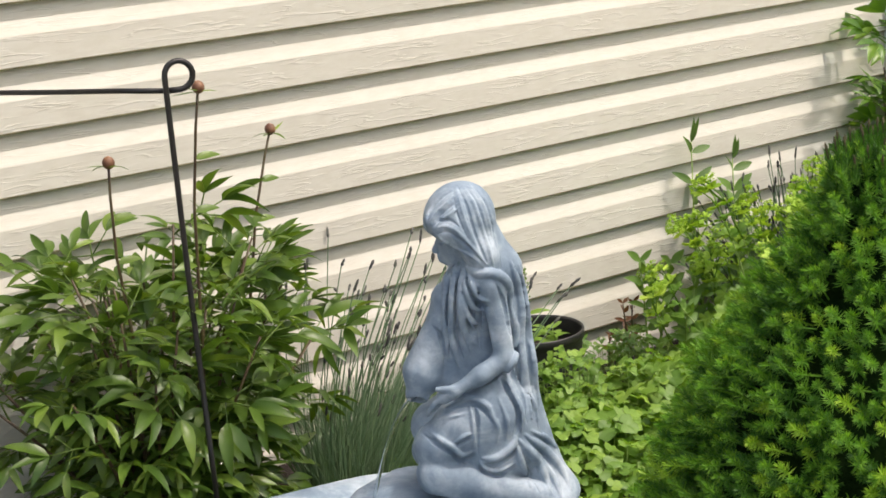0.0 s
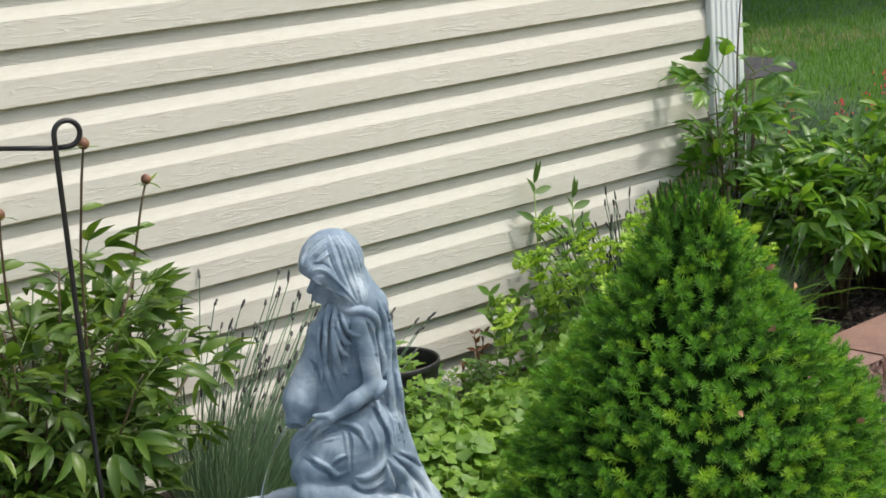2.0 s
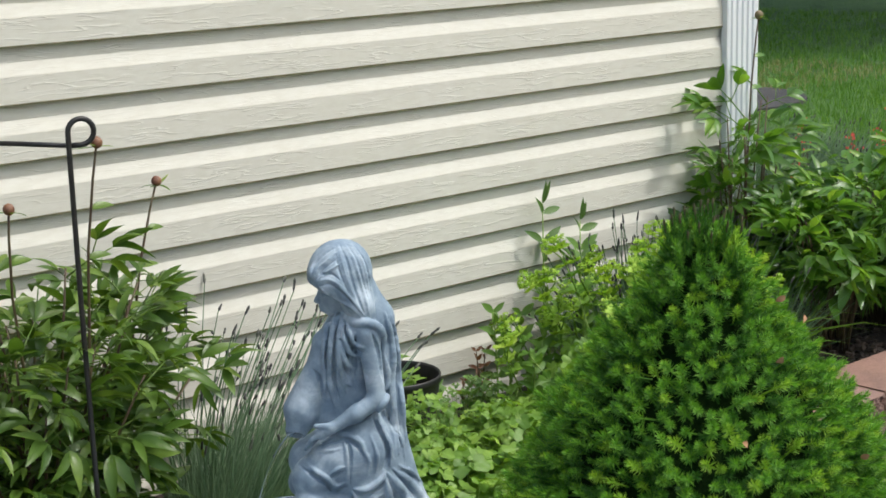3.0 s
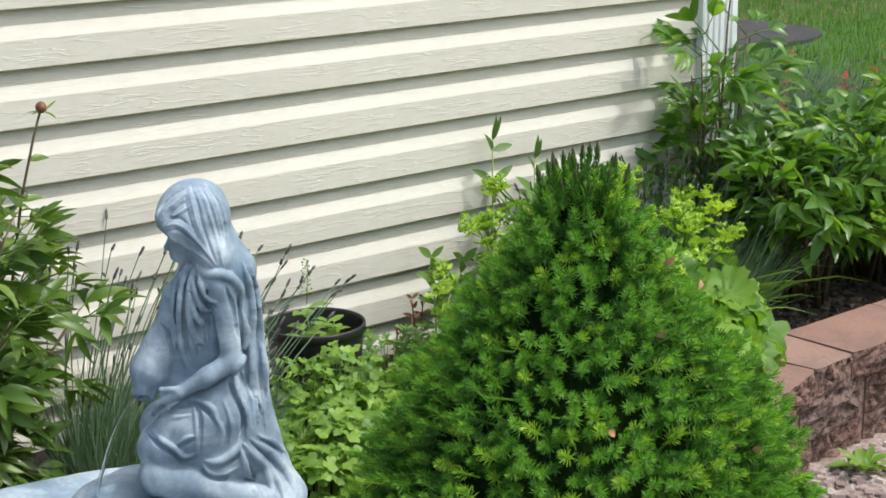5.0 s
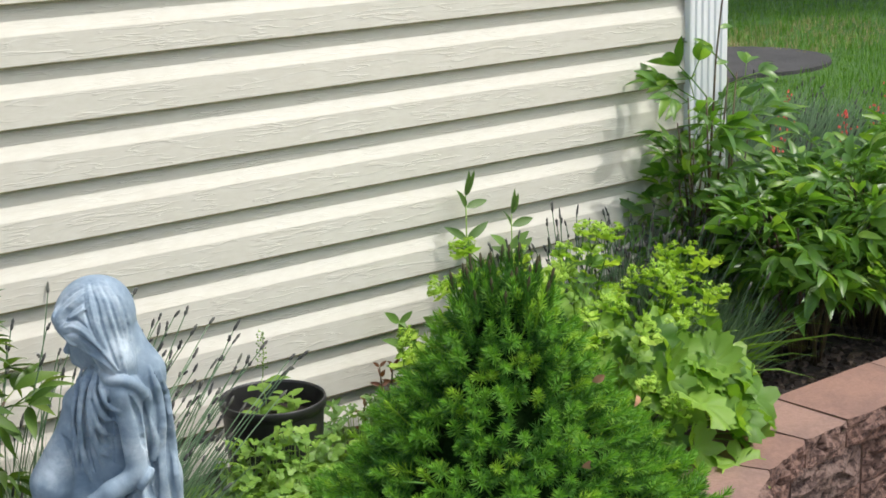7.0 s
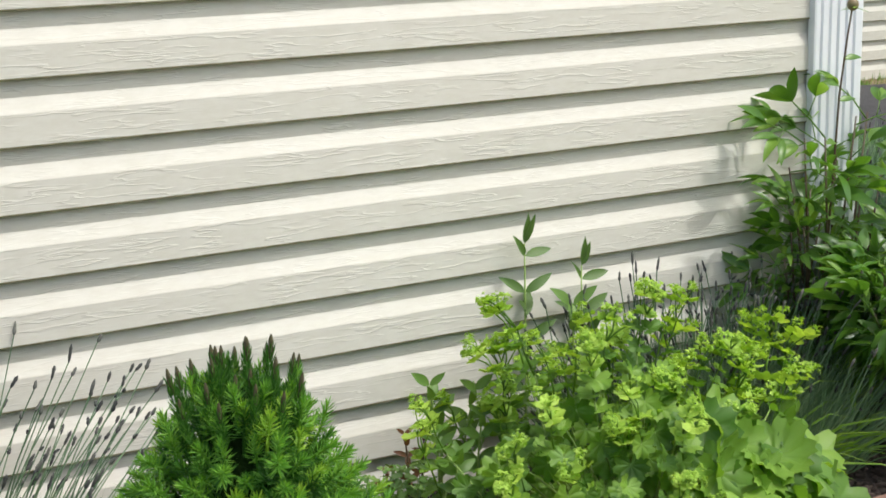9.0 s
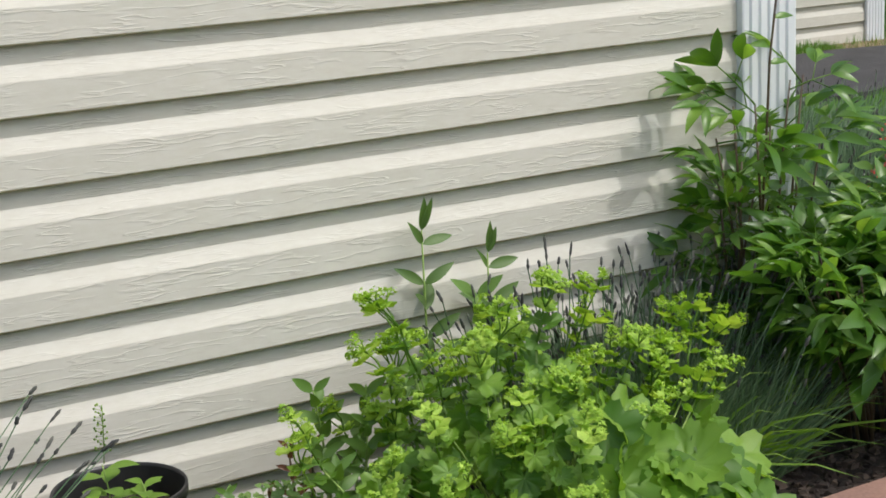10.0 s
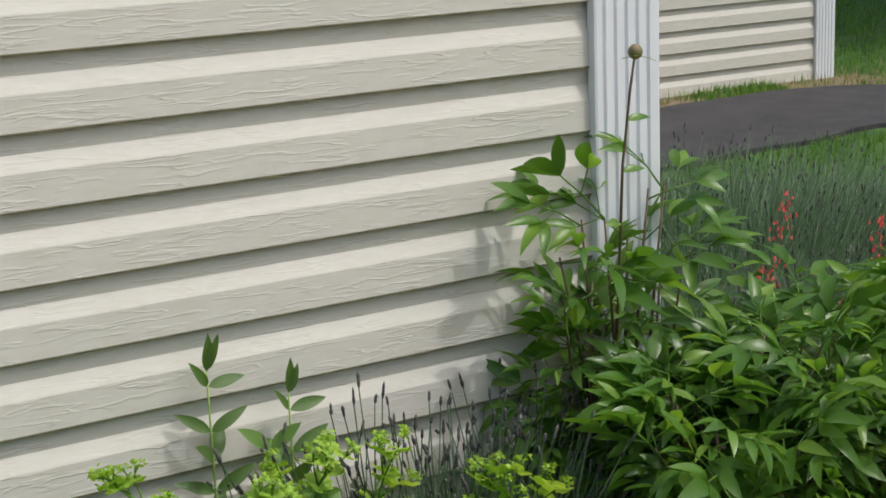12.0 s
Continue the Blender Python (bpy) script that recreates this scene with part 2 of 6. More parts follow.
GROUND = ground_material()
PEONY_LEAF = leaf_material("peony_leaf", (0.030, 0.075, 0.012), (0.085, 0.155, 0.022), (0.21, 0.30, 0.05), 0.36, 0.30, spec=0.5)
PEONY_LEAF_DARK = leaf_material("peony_leaf_deep_green", (0.033, 0.090, 0.012), (0.092, 0.200, 0.025), (0.24, 0.38, 0.056), 0.31, 0.38, spec=0.5)
PEONY_STEM = plain_material("peony_stem", (0.060, 0.028, 0.018), (0.095, 0.075, 0.03), 20, 0.5)
BUD = plain_material("peony_bud", (0.12, 0.045, 0.030), (0.24, 0.12, 0.06), 60, 0.5)
GREEN_BUD = plain_material("green_peony_bud", (0.10, 0.12, 0.04), (0.22, 0.15, 0.08), 70, 0.5)
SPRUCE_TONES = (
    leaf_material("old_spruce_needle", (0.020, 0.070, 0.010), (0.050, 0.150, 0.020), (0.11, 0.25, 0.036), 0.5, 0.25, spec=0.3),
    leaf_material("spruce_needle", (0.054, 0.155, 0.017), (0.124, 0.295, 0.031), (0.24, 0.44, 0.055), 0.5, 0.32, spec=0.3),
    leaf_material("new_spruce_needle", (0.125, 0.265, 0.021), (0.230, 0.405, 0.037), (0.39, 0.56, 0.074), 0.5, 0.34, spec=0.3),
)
SPRUCE_BUD = plain_material("brown_spruce_bud", (0.040, 0.045, 0.016), (0.085, 0.070, 0.030), 60, 0.8)
# near-black green: the shade deep between the shoots is put into this colour
SPRUCE_CORE = plain_material("spruce_core_shade", (0.008, 0.024, 0.005), (0.018, 0.038, 0.008), 50, 0.95, spec=0.05, bump_scale=60, bump_strength=1.0, bump_depth=0.02)
BARK = plain_material("brown_bark", (0.05, 0.035, 0.025), (0.12, 0.09, 0.065), 40, 0.9, bump_scale=70, bump_strength=0.8, bump_depth=0.01)
MANTLE_LEAF = leaf_material("lady_mantle_leaf", (0.058, 0.140, 0.015), (0.115, 0.235, 0.025), (0.24, 0.39, 0.050), 0.5, 0.38, random_by="object")
MANTLE_FLOWER = leaf_material("lady_mantle_flower", (0.20, 0.34, 0.03), (0.30, 0.46, 0.05), (0.44, 0.58, 0.10), 0.6, 0.35)
MANTLE_STEM = plain_material("pale_green_stem", (0.19, 0.29, 0.06), (0.30, 0.42, 0.10), 20, 0.6)
LAVENDER_LEAF = leaf_material("blue_green_blade", (0.065, 0.12, 0.060), (0.12, 0.20, 0.105), (0.24, 0.33, 0.20), 0.55, 0.25, glow=(1, 1, 0.8))
LAVENDER_SPIKE = leaf_material("dark_lavender_spike", (0.030, 0.030, 0.032), (0.068, 0.068, 0.064), (0.15, 0.15, 0.13), 0.8, 0.05)
COVER_LEAF = leaf_material("ground_cover_leaf", (0.075, 0.165, 0.020), (0.145, 0.265, 0.033), (0.26, 0.39, 0.060), 0.5, 0.33)
WEED_LEAF = leaf_material("weed_leaf", (0.055, 0.130, 0.024), (0.105, 0.205, 0.040), (0.19, 0.30, 0.065), 0.5, 0.3)
SHOOT_LEAF = leaf_material("shoot_leaf", (0.038, 0.085, 0.018), (0.068, 0.135, 0.028), (0.13, 0.21, 0.05), 0.5, 0.3)
RED_LEAF = leaf_material("reddish_leaf", (0.06, 0.020, 0.012), (0.13, 0.05, 0.025), (0.18, 0.12, 0.04), 0.5, 0.25)
CORAL = leaf_material("coral_flower", (0.46, 0.06, 0.05), (0.62, 0.11, 0.09), (0.72, 0.20, 0.15), 0.6, 0.35, glow=(1, 0.6, 0.5))
GRASS = leaf_material("lawn_grass", (0.045, 0.12, 0.012), (0.095, 0.22, 0.022), (0.18, 0.31, 0.05), 0.55, 0.3)
DRY_GRASS = leaf_material("dry_grass", (0.16, 0.15, 0.06), (0.28, 0.25, 0.12), (0.42, 0.38, 0.2), 0.7, 0.25, glow=(1, 1, 0.7))
TREE_LEAF = leaf_material("tree_leaf", (0.025, 0.07, 0.012), (0.045, 0.10, 0.018), (0.08, 0.15, 0.03), 0.5, 0.2)


# ---------- ground ----------
COURSE = 0.1143          # exposure of one siding course
LAP0 = 0.60              # height of the lap that the tall shoot reaches
BED = 0.055
WALL_TOP = 0.125


def inner_edge(x):
    """Where the bed meets the back of the retaining wall."""
    return float(np.interp(x, [0.8, 1.10, 1.32, 1.46, 1.56, 1.66, 1.83, 2.05, 2.26, 2.5], [-1.80, -1.79, -1.73, -1.58, -1.40, -1.20, -1.0, -0.83, -0.70, -0.64]))


def ground_height(x, y):
    out = -0.11 + 0.185 * max(0.0, min(1.0, (y + 0.75) / 4.2))
    if x > 4.6:
        out = -0.02 + 0.095 * max(0.0, min(1.0, (y + 1.5) / 5.0))
    if y > inner_edge(x) - 0.08 and x < 4.6 and y < 0.9:
        k = 1.0 if y < 0.5 else max(0.0, (0.9 - y) / 0.4)
        return out + (BED - out) * k + 0.012 * noise.noise(Vector((x * 3, y * 3, 0)))
    far = max(0.0, math.hypot(x - 3, y) - 30)
    return out + 0.015 * noise.noise(Vector((x * 0.8, y * 0.8, 3))) + far * 0.004


def build_ground():
    def axis(lo, hi, step):
        inner = list(np.arange(lo, hi, step))
        left, right, d = [], [], step
        a, b = lo, hi
        while b < 600:
            d *= 1.35
            a -= d
            b += d
            left.append(a)
            right.append(b)
        return left[::-1] + inner + right

    xs, ys = axis(-3.0, 10.0, 0.09), axis(-4.0, 8.0, 0.09)
    verts = [(x, y, ground_height(x, y)) for y in ys for x in xs]
    w = len(xs)
    faces = [(j * w + i, j * w + i + 1, (j + 1) * w + i + 1, (j + 1) * w + i) for j in range(len(ys) - 1) for i in range(w - 1)]
    me = Soup().add(verts, faces).mesh("ground")
    zone = me.color_attributes.new("zone", "FLOAT_COLOR", "POINT")
    cols = np.zeros((len(verts), 4))
    for n, (x, y, z) in enumerate(verts):
        bed = 1.0 if (inner_edge(x) - 0.08 < y < 0.75 and -4 < x < 4.6) else 0.0
        # gravel extended 5 m over unseen ground, added to bounce light onto the siding
        gravel = 1.0 if (inner_edge(x) - 5.0 < y <= inner_edge(x) - 0.08 and -9 < x < 4.6) else 0.0
        cols[n] = (bed, gravel, 1.0 if 3.3 < x < 7.8 and 3.8 < y < 4.2 else 0.0, 1)
    zone.data.foreach_set("color", cols.ravel())
    tagged(part("ground", me, GROUND), "garden ground with dark bark mulch, gravel and turf", "ground", kind="structure")


build_ground()


def build_path():
    """The asphalt drive in front of the neighbouring wall."""
    outline = []
    for n in range(0, 25):
        t = n / 24
        outline.append((3.3 + 3.8 * t, 2.78 + 0.05 * math.sin(9 * t) + 0.03 * math.sin(31 * t)))
    for n in range(1, 10):
        a = -math.pi / 2 + math.pi * n / 10
        outline.append((7.1 + 0.55 * math.cos(a), 3.33 + 0.53 * math.sin(a)))
    for n in range(0, 25):
        t = n / 24
        outline.append((7.1 - 3.8 * t, 3.87 + 0.03 * math.sin(13 * t) + 0.02 * math.sin(37 * t)))
    bm = bmesh.new()
    top = [bm.verts.new((x, y, ground_height(x, y) + 0.022)) for x, y in outline]
    low = [bm.verts.new((x, y, ground_height(x, y) - 0.05)) for x, y in outline]
    bm.faces.new(top)
    for n in range(len(top)):
        k = (n + 1) % len(top)
        bm.faces.new((low[n], low[k], top[k], top[n]))
    bmesh.ops.recalc_face_normals(bm, faces=bm.faces)
    tagged(part("driveway", bm, ASPHALT, smooth=False), "worn dark grey asphalt drive with a ragged edge", "driveway", kind="structure")


build_path()


# ---------- the house wall with Dutch-lap siding ----------
def siding_board_mesh(length):
    """One course: flat lower face, bevel running back to the wall at its top, hooked lower lip."""
    h, d = COURSE, 0.0132
    bevel, cove = 0.485 * h, 0.262 * h
    profile = [(0.012, 0.000), (0.0008, 0.000), (0.0, 0.0012), (0.0, 0.0036), (0.0016, h - bevel - 0.002), (0.0022, h - bevel), (d - 0.0010, h - cove - 0.002), (d - 0.0002, h - cove), (d, h - 0.002), (d, h + 0.012), (d + 0.003, h + 0.012), (d + 0.003, 0.004)]
    verts, faces = [], []
    steps = 2
    for i in range(steps):
        x = length * i / (steps - 1)
        verts += [(x, y, z) for y, z in profile]
    n = len(profile)
    for i in range(steps - 1):
        for k in range(n):
            a, b = i * n + k, i * n + (k + 1) % n
            faces.append((a, a + n, b + n, b))
    faces.append(tuple(range(n)))
    faces.append(tuple(range((steps - 1) * n, steps * n))[::-1])
    me = Soup().add(verts, faces).mesh("siding_board", smooth=False)
    me.materials.append(SIDING)
    me.materials.append(SIDING_SMOOTH)
    me.materials.append(LIP_SHADE_MILDEW)
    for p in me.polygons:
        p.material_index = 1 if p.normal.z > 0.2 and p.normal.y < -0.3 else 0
        # lowest 4 mm of the lip carries the painted shade and mildew
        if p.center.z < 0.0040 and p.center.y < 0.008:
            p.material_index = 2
    return me


def corner_post_mesh(width, height):
    """A fluted corner trim: rounded ribs on the face, a turned edge on each side."""
    xs = [(0.0, 0.016), (0.0, -0.004), (0.004, -0.006)]
    ribs = 5
    pitch = (width - 0.022) / ribs
    for r in range(ribs):
        x = 0.011 + r * pitch
        xs += [(x, -0.006), (x + 0.10 * pitch, -0.0005), (x + 0.42 * pitch, -0.0005), (x + 0.54 * pitch, -0.006)]
    xs += [(width - 0.004, -0.006), (width, -0.004), (width, 0.10)]
    verts = [(x, y, z) for z in (0.0, height) for x, y in xs]
    n = len(xs)
    faces = [(k, k + 1, k + 1 + n, k + n) for k in range(n - 1)]
    me = Soup().add(verts, faces).mesh("corner_trim", smooth=False)
    me.materials.append(WHITE_TRIM)
    return me


def box_wall(name, size, centre, mat, label, category="wall"):
    bm = box_into(bmesh.new(), size, centre)
    return tagged(part(name, bm, mat, smooth=False), label, category, kind="structure")


def sided_wall(name, x0, x1, y, z0, courses, label):
    """Sheathing with its courses of siding as separate boards."""
    top = z0 + courses * COURSE
    sheath = box_wall(name, (x1 - x0, 0.14, top - z0), ((x0 + x1) / 2, y + 0.025 + 0.07, (z0 + top) / 2), SIDING, label)
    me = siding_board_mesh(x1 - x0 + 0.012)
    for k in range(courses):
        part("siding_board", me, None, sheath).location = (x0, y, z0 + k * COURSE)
    return sheath


Z_LOW = LAP0 - 5 * COURSE
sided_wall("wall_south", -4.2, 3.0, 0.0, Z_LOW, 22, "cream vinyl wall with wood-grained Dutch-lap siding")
HOUSE_TOP = Z_LOW + 22 * COURSE
box_wall("foundation", (7.3, 0.12, 0.45), (-0.55, 0.10, Z_LOW - 0.23), CONCRETE, "grey concrete footing below the siding", "foundation")
box_wall("wall_east", (0.12, 2.6, HOUSE_TOP - Z_LOW), (3.055, 1.47, (HOUSE_TOP + Z_LOW) / 2), SIDING, "cream vinyl end wall round the corner")
box_wall("wall_north", (7.2, 0.14, HOUSE_TOP - Z_LOW), (-0.6, 2.84, (HOUSE_TOP + Z_LOW) / 2), SIDING, "cream vinyl rear wall")
box_wall("wall_west", (0.12, 2.6, HOUSE_TOP - Z_LOW), (-4.14, 1.47, (HOUSE_TOP + Z_LOW) / 2), SIDING, "cream vinyl west wall")
post = part("corner_trim", corner_post_mesh(0.142, HOUSE_TOP - Z_LOW + 0.03), WHITE_TRIM, smooth=False)
place(post, pose(3.0, -0.012, Z_LOW - 0.03))
tagged(post, "white fluted vinyl corner post at the siding's end", "corner post", kind="structure")


def build_roof(name, x0, x1, y0, y1, z, rise, label):
    bm = bmesh.new()
    mid = (y0 + y1) / 2
    ring = [(y0, z), (mid, z + rise), (y1, z), (y1, z - 0.06), (mid, z + rise - 0.06), (y0, z - 0.06)]
    a = [bm.verts.new((x0, y, zz)) for y, zz in ring]
    b = [bm.verts.new((x1, y, zz)) for y, zz in ring]
    for k in range(6):
        bm.faces.new((a[k], a[(k + 1) % 6], b[(k + 1) % 6], b[k]))
    bm.faces.new(a)
    bm.faces.new(b[::-1])
    bmesh.ops.recalc_face_normals(bm, faces=bm.faces)
    tagged(part(name, bm, SHINGLE, smooth=False), label, "roof", kind="structure")


build_roof("roof", -4.4, 3.3, -0.16, 3.0, HOUSE_TOP + 0.05, 0.8, "grey shingled roof over the cream house")

# the neighbouring wall beyond the drive
FAR_Y, FAR_Z = 4.2, 0.074
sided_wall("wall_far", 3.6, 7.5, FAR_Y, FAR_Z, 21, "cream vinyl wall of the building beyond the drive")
post2 = part("corner_trim", corner_post_mesh(0.135, 21 * COURSE + 0.03), WHITE_TRIM, smooth=False)
place(post2, pose(7.5, FAR_Y - 0.012, FAR_Z - 0.03))
tagged(post2, "white fluted corner post on the far building", "corner post", kind="structure")
box_wall("wall_far_end", (0.12, 2.4, 21 * COURSE), (7.56, FAR_Y + 1.35, FAR_Z + 10.5 * COURSE), SIDING, "cream end wall of the far building")
box_wall("wall_far_back", (4.0, 0.12, 21 * COURSE), (5.6, FAR_Y + 2.6, FAR_Z + 10.5 * COURSE), SIDING, "cream back wall of the far building")
box_wall("foundation_far", (4.0, 0.12, 0.3), (5.6, FAR_Y + 0.10, FAR_Z - 0.152), CONCRETE, "concrete footing of the far building", "foundation")
build_roof("roof_far", 3.4, 7.8, FAR_Y - 0.16, FAR_Y + 2.8, FAR_Z + 21 * COURSE + 0.05, 0.7, "grey shingled roof of the far building")


# ---------- retaining wall ----------
def wall_line():
    """The front line of the retaining wall, from the far right end round towards the lawn."""
    pts = [(4.55, -0.80), (3.9, -0.80), (3.3, -0.805), (2.95, -0.812), (2.59, -0.818), (2.45, -0.826), (2.26, -0.885), (2.05, -1.00), (1.83, -1.17), (1.66, -1.38), (1.56, -1.60), (1.46, -1.78), (1.32, -1.90), (1.10, -1.96), (0.85, -1.97), (0.3, -1.99), (-0.4, -2.0), (-1.2, -2.0), (-2.2, -2.0)]
    return [Vector((x + 0.011, y - 0.016, 0)) for x, y in pts]


def along(pts, step_of):
    """Points and directions at even steps along a line."""
    out, n, pos = [], 0, pts[0]
    k = 0
    while n < len(pts) - 1:
        want = step_of(k)
        start = pos
        left = want
        while n < len(pts) - 1 and (pts[n + 1] - pos).length <= left:
            left -= (pts[n + 1] - pos).length
            pos = pts[n + 1]
            n += 1
        if n >= len(pts) - 1:
            break
        pos = pos + (pts[n + 1] - pos).normalized() * left
        out.append((start, pos.copy()))
        k += 1
    return out


def block_mesh(length, depth, height, rough, seed, taper=0.0):
    """A wall block: smooth top and back, split front with an uneven face."""
    rng = random.Random(seed)
    nx, nz = 10, 6
    verts, faces = [], []
    for j in range(nz + 1):
        for i in range(nx + 1):
            u, v = i / nx, j / nz
            edge = min(u, 1 - u) * 6 if rough else 1
            edge = min(1.0, edge, 1.0)
            off = rough * (1.6 * noise.noise(Vector((u * length * 60, v * height * 60, seed * 3.7))) + 0.7 * rng.random() - 0.45) * (1 if 0 < j < nz else 0.35) * edge
            verts.append(((u - 0.5) * length, off - (0 if 0 < i < nx else 0.006 * (rough > 0) * -1), v * height))
    for j in range(nz):
        for i in range(nx):
            a = j * (nx + 1) + i
            faces.append((a, a + 1, a + nx + 2, a + nx + 1))
    base = len(verts)
    tip = (0.5 - taper) * length
    verts += [(-tip, depth, 0), (tip, depth, 0), (tip, depth, height), (-tip, depth, height)]
    top_row = [nz * (nx + 1) + i for i in range(nx + 1)]
    low_row = list(range(nx + 1))
    faces.append(tuple(top_row + [base + 2, base + 3]))
    faces.append(tuple(low_row[::-1] + [base, base + 1]))
    faces.append((base + 1, base, base + 3, base + 2))
    faces.append(tuple([base, ] + [j * (nx + 1) for j in range(nz + 1)] + [base + 3]))
    faces.append(tuple([base + 1, base + 2] + [j * (nx + 1) + nx for j in range(nz, -1, -1)]))
    me = Soup().add(verts, faces).mesh("block", smooth=False)
    me.materials.append(CAP_FACE)
    me.materials.append(SPLIT_FACE)
    for p in me.polygons:
        p.material_index = 1 if p.index < nx * nz else 0
    return me


def build_retaining_wall():
    line = wall_line()
    wall = empty("retaining_wall", pose(2.6, -0.8, -0.1))
    tagged(wall, "low retaining wall of red split-face concrete blocks", "retaining wall", kind="structure")
    inv = wall.matrix_world.inverted()
    lengths = [0.32, 0.33, 0.33, 0.33, 0.30, 0.347, 0.15, 0.195, 0.20]
    kinds = {}
    for course, (z, h, name) in enumerate(((WALL_TOP - 0.064, 0.064, "cap_block"), (WALL_TOP - 0.166, 0.098, "wall_block"), (WALL_TOP - 0.268, 0.098, "wall_block"))):
        spans = along(line, lambda k: lengths[k] if course == 0 and k < len(lengths) else (0.27 if (k + course) % 2 else 0.20))
        ways = [math.atan2((b - a).y, (b - a).x) % (2 * math.pi) for a, b in spans]
        for n, (a, b) in enumerate(spans):
            size = round((b - a).length, 2)
            depth = 0.198 if course == 0 else 0.185
            bend = (ways[min(n + 1, len(ways) - 1)] - ways[max(n - 1, 0)]) / 2
            taper = round(max(-0.14, min(0.03, 0.008 - depth * bend / 2 / size)), 2)
            key = (size, course > 0, n % 3, taper)
            if key not in kinds:
                kinds[key] = block_mesh(size - 0.006, depth, h, 0.020 if course else 0.013, len(kinds) + 3, taper)
            ahead = (a - b).normalized()
            m = frame_of(ahead)
            m.translation = (a + b) / 2 + Vector((0, 0, z)) + Vector((-ahead.y, ahead.x, 0)) * (0.014 if course else 0.0)
            m.translation += Vector((0, 0, 0.003 * ((n * 7) % 3 - 1) * 0.5))
            part(name, kinds[key], None, wall, smooth=False).matrix_local = inv @ m


build_retaining_wall()


# ---------- garden flag stand ----------
def build_flag_stand():
    stand = empty("flag_stand", pose(0.648, -0.52, BED, 0, 0, -15))
    tagged(stand, "thin black steel garden flag stand without its flag", "flag stand")
    r, top, q = 0.0048, 0.922, 0.0225
    pole = [(0.005, 0, -0.02), (0.002, 0, 0.3), (0.0, 0, 0.6), (0, 0, top - q - 0.02), (0, 0, top - q)]
    for k in range(1, 15):
        a = math.pi - k * (1.50 * math.pi / 14)
        pole.append((q + q * math.cos(a), 0.0006 * k, top - q + q * math.sin(a)))
    end = (0.004, 0.0088, top - 2 * q)
    pole.append(end)
    part("pole", Soup().add(*tube(pole, r, 10)), BLACK_STEEL, stand)
    ahead = Vector((-math.cos(radians(47)), math.sin(radians(47)), 0))
    arm = [Vector(end) + ahead * d + Vector((0, 0, lift)) for d, lift in ((0.0, 0), (0.1, 0.0005), (0.25, -0.0005), (0.40, 0), (0.412, 0.006), (0.414, 0.02))]
    part("arm", Soup().add(*tube(arm, r * 0.92, 10)), BLACK_STEEL, stand)


build_flag_stand()


# ---------- nursery pot ----------
def lathe(profile, sides=40):
    verts, faces = [], []
    for r, z in profile:
        for k in range(sides):
            a = 2 * math.pi * k / sides
            verts.append((r * math.cos(a), r * math.sin(a), z))
    for n in range(len(profile) - 1):
        for k in range(sides):
            a, b = n * sides + k, n * sides + (k + 1) % sides
            faces.append((a, b, b + sides, a + sides))
    return verts, faces


def build_pot():
    pot = empty("nursery_pot", pose(1.575, -0.215, BED - 0.005))
    tagged(pot, "black plastic nursery pot with young weeds growing in it", "plant pot")
    R, H = 0.106, 0.220
    shell = [(0.0, 0.004), (R * 0.80, 0.0), (R * 0.82, 0.006), (R * 0.955, H - 0.024), (R * 0.96, H - 0.020), (R * 1.0, H - 0.017), (R * 1.005, H - 0.002), (R * 0.995, H), (R * 0.965, H), (R * 0.955, H - 0.006), (R * 0.93, H - 0.04), (R * 0.91, H - 0.07)]
    part("shell", Soup().add(*lathe(shell)), BLACK_PLASTIC, pot)
    v, f = lathe([(0.0, H - 0.052), (R * 0.3, H - 0.050), (R * 0.6, H - 0.055), (R * 0.925, H - 0.05)], 30)
    v = [(x, y, z + 0.008 * noise.noise(Vector((x * 40, y * 40, 0)))) for x, y, z in v]
    part("soil", Soup().add(v, f), POT_SOIL, pot)


build_pot()


# ---------- leaf shapes ----------
def blade_leaf(length, width, fold=0.25, droop=0.35, segs=5, wave=0.0, peak=0.42, seed=0):
    """A pointed leaf along +x, folded on its midrib and bending down."""
    rng = random.Random(seed)
    verts, faces = [(0, 0, 0)], []
    ph = rng.random() * 6
    for n in range(1, segs):
        t = n / segs
        w = width * 0.5 * math.sin(math.pi * t ** (math.log(0.5) / math.log(peak))) ** 0.85
        x = length * t * (1 - 0.12 * droop * t)
        z = -droop * length * t * t * 0.6
        lift = fold * w
        wv = wave * math.sin(ph + 5 * t)
        verts += [(x, w, z + lift + wv), (x, 0, z), (x, -w, z + lift - wv)]
    tip = len(verts)
    verts.append((length * (1 - 0.12 * droop), 0, -droop * length * 0.6))
    faces += [(0, 2, 1), (0, 3, 2)]
    for n in range(segs - 2):
        a = 1 + 3 * n
        faces += [(a, a + 1, a + 4, a + 3), (a + 1, a + 2, a + 5, a + 4)]
    a = tip - 3
    faces += [(a, a + 1, tip), (a + 1, a + 2, tip)]
    return verts, faces


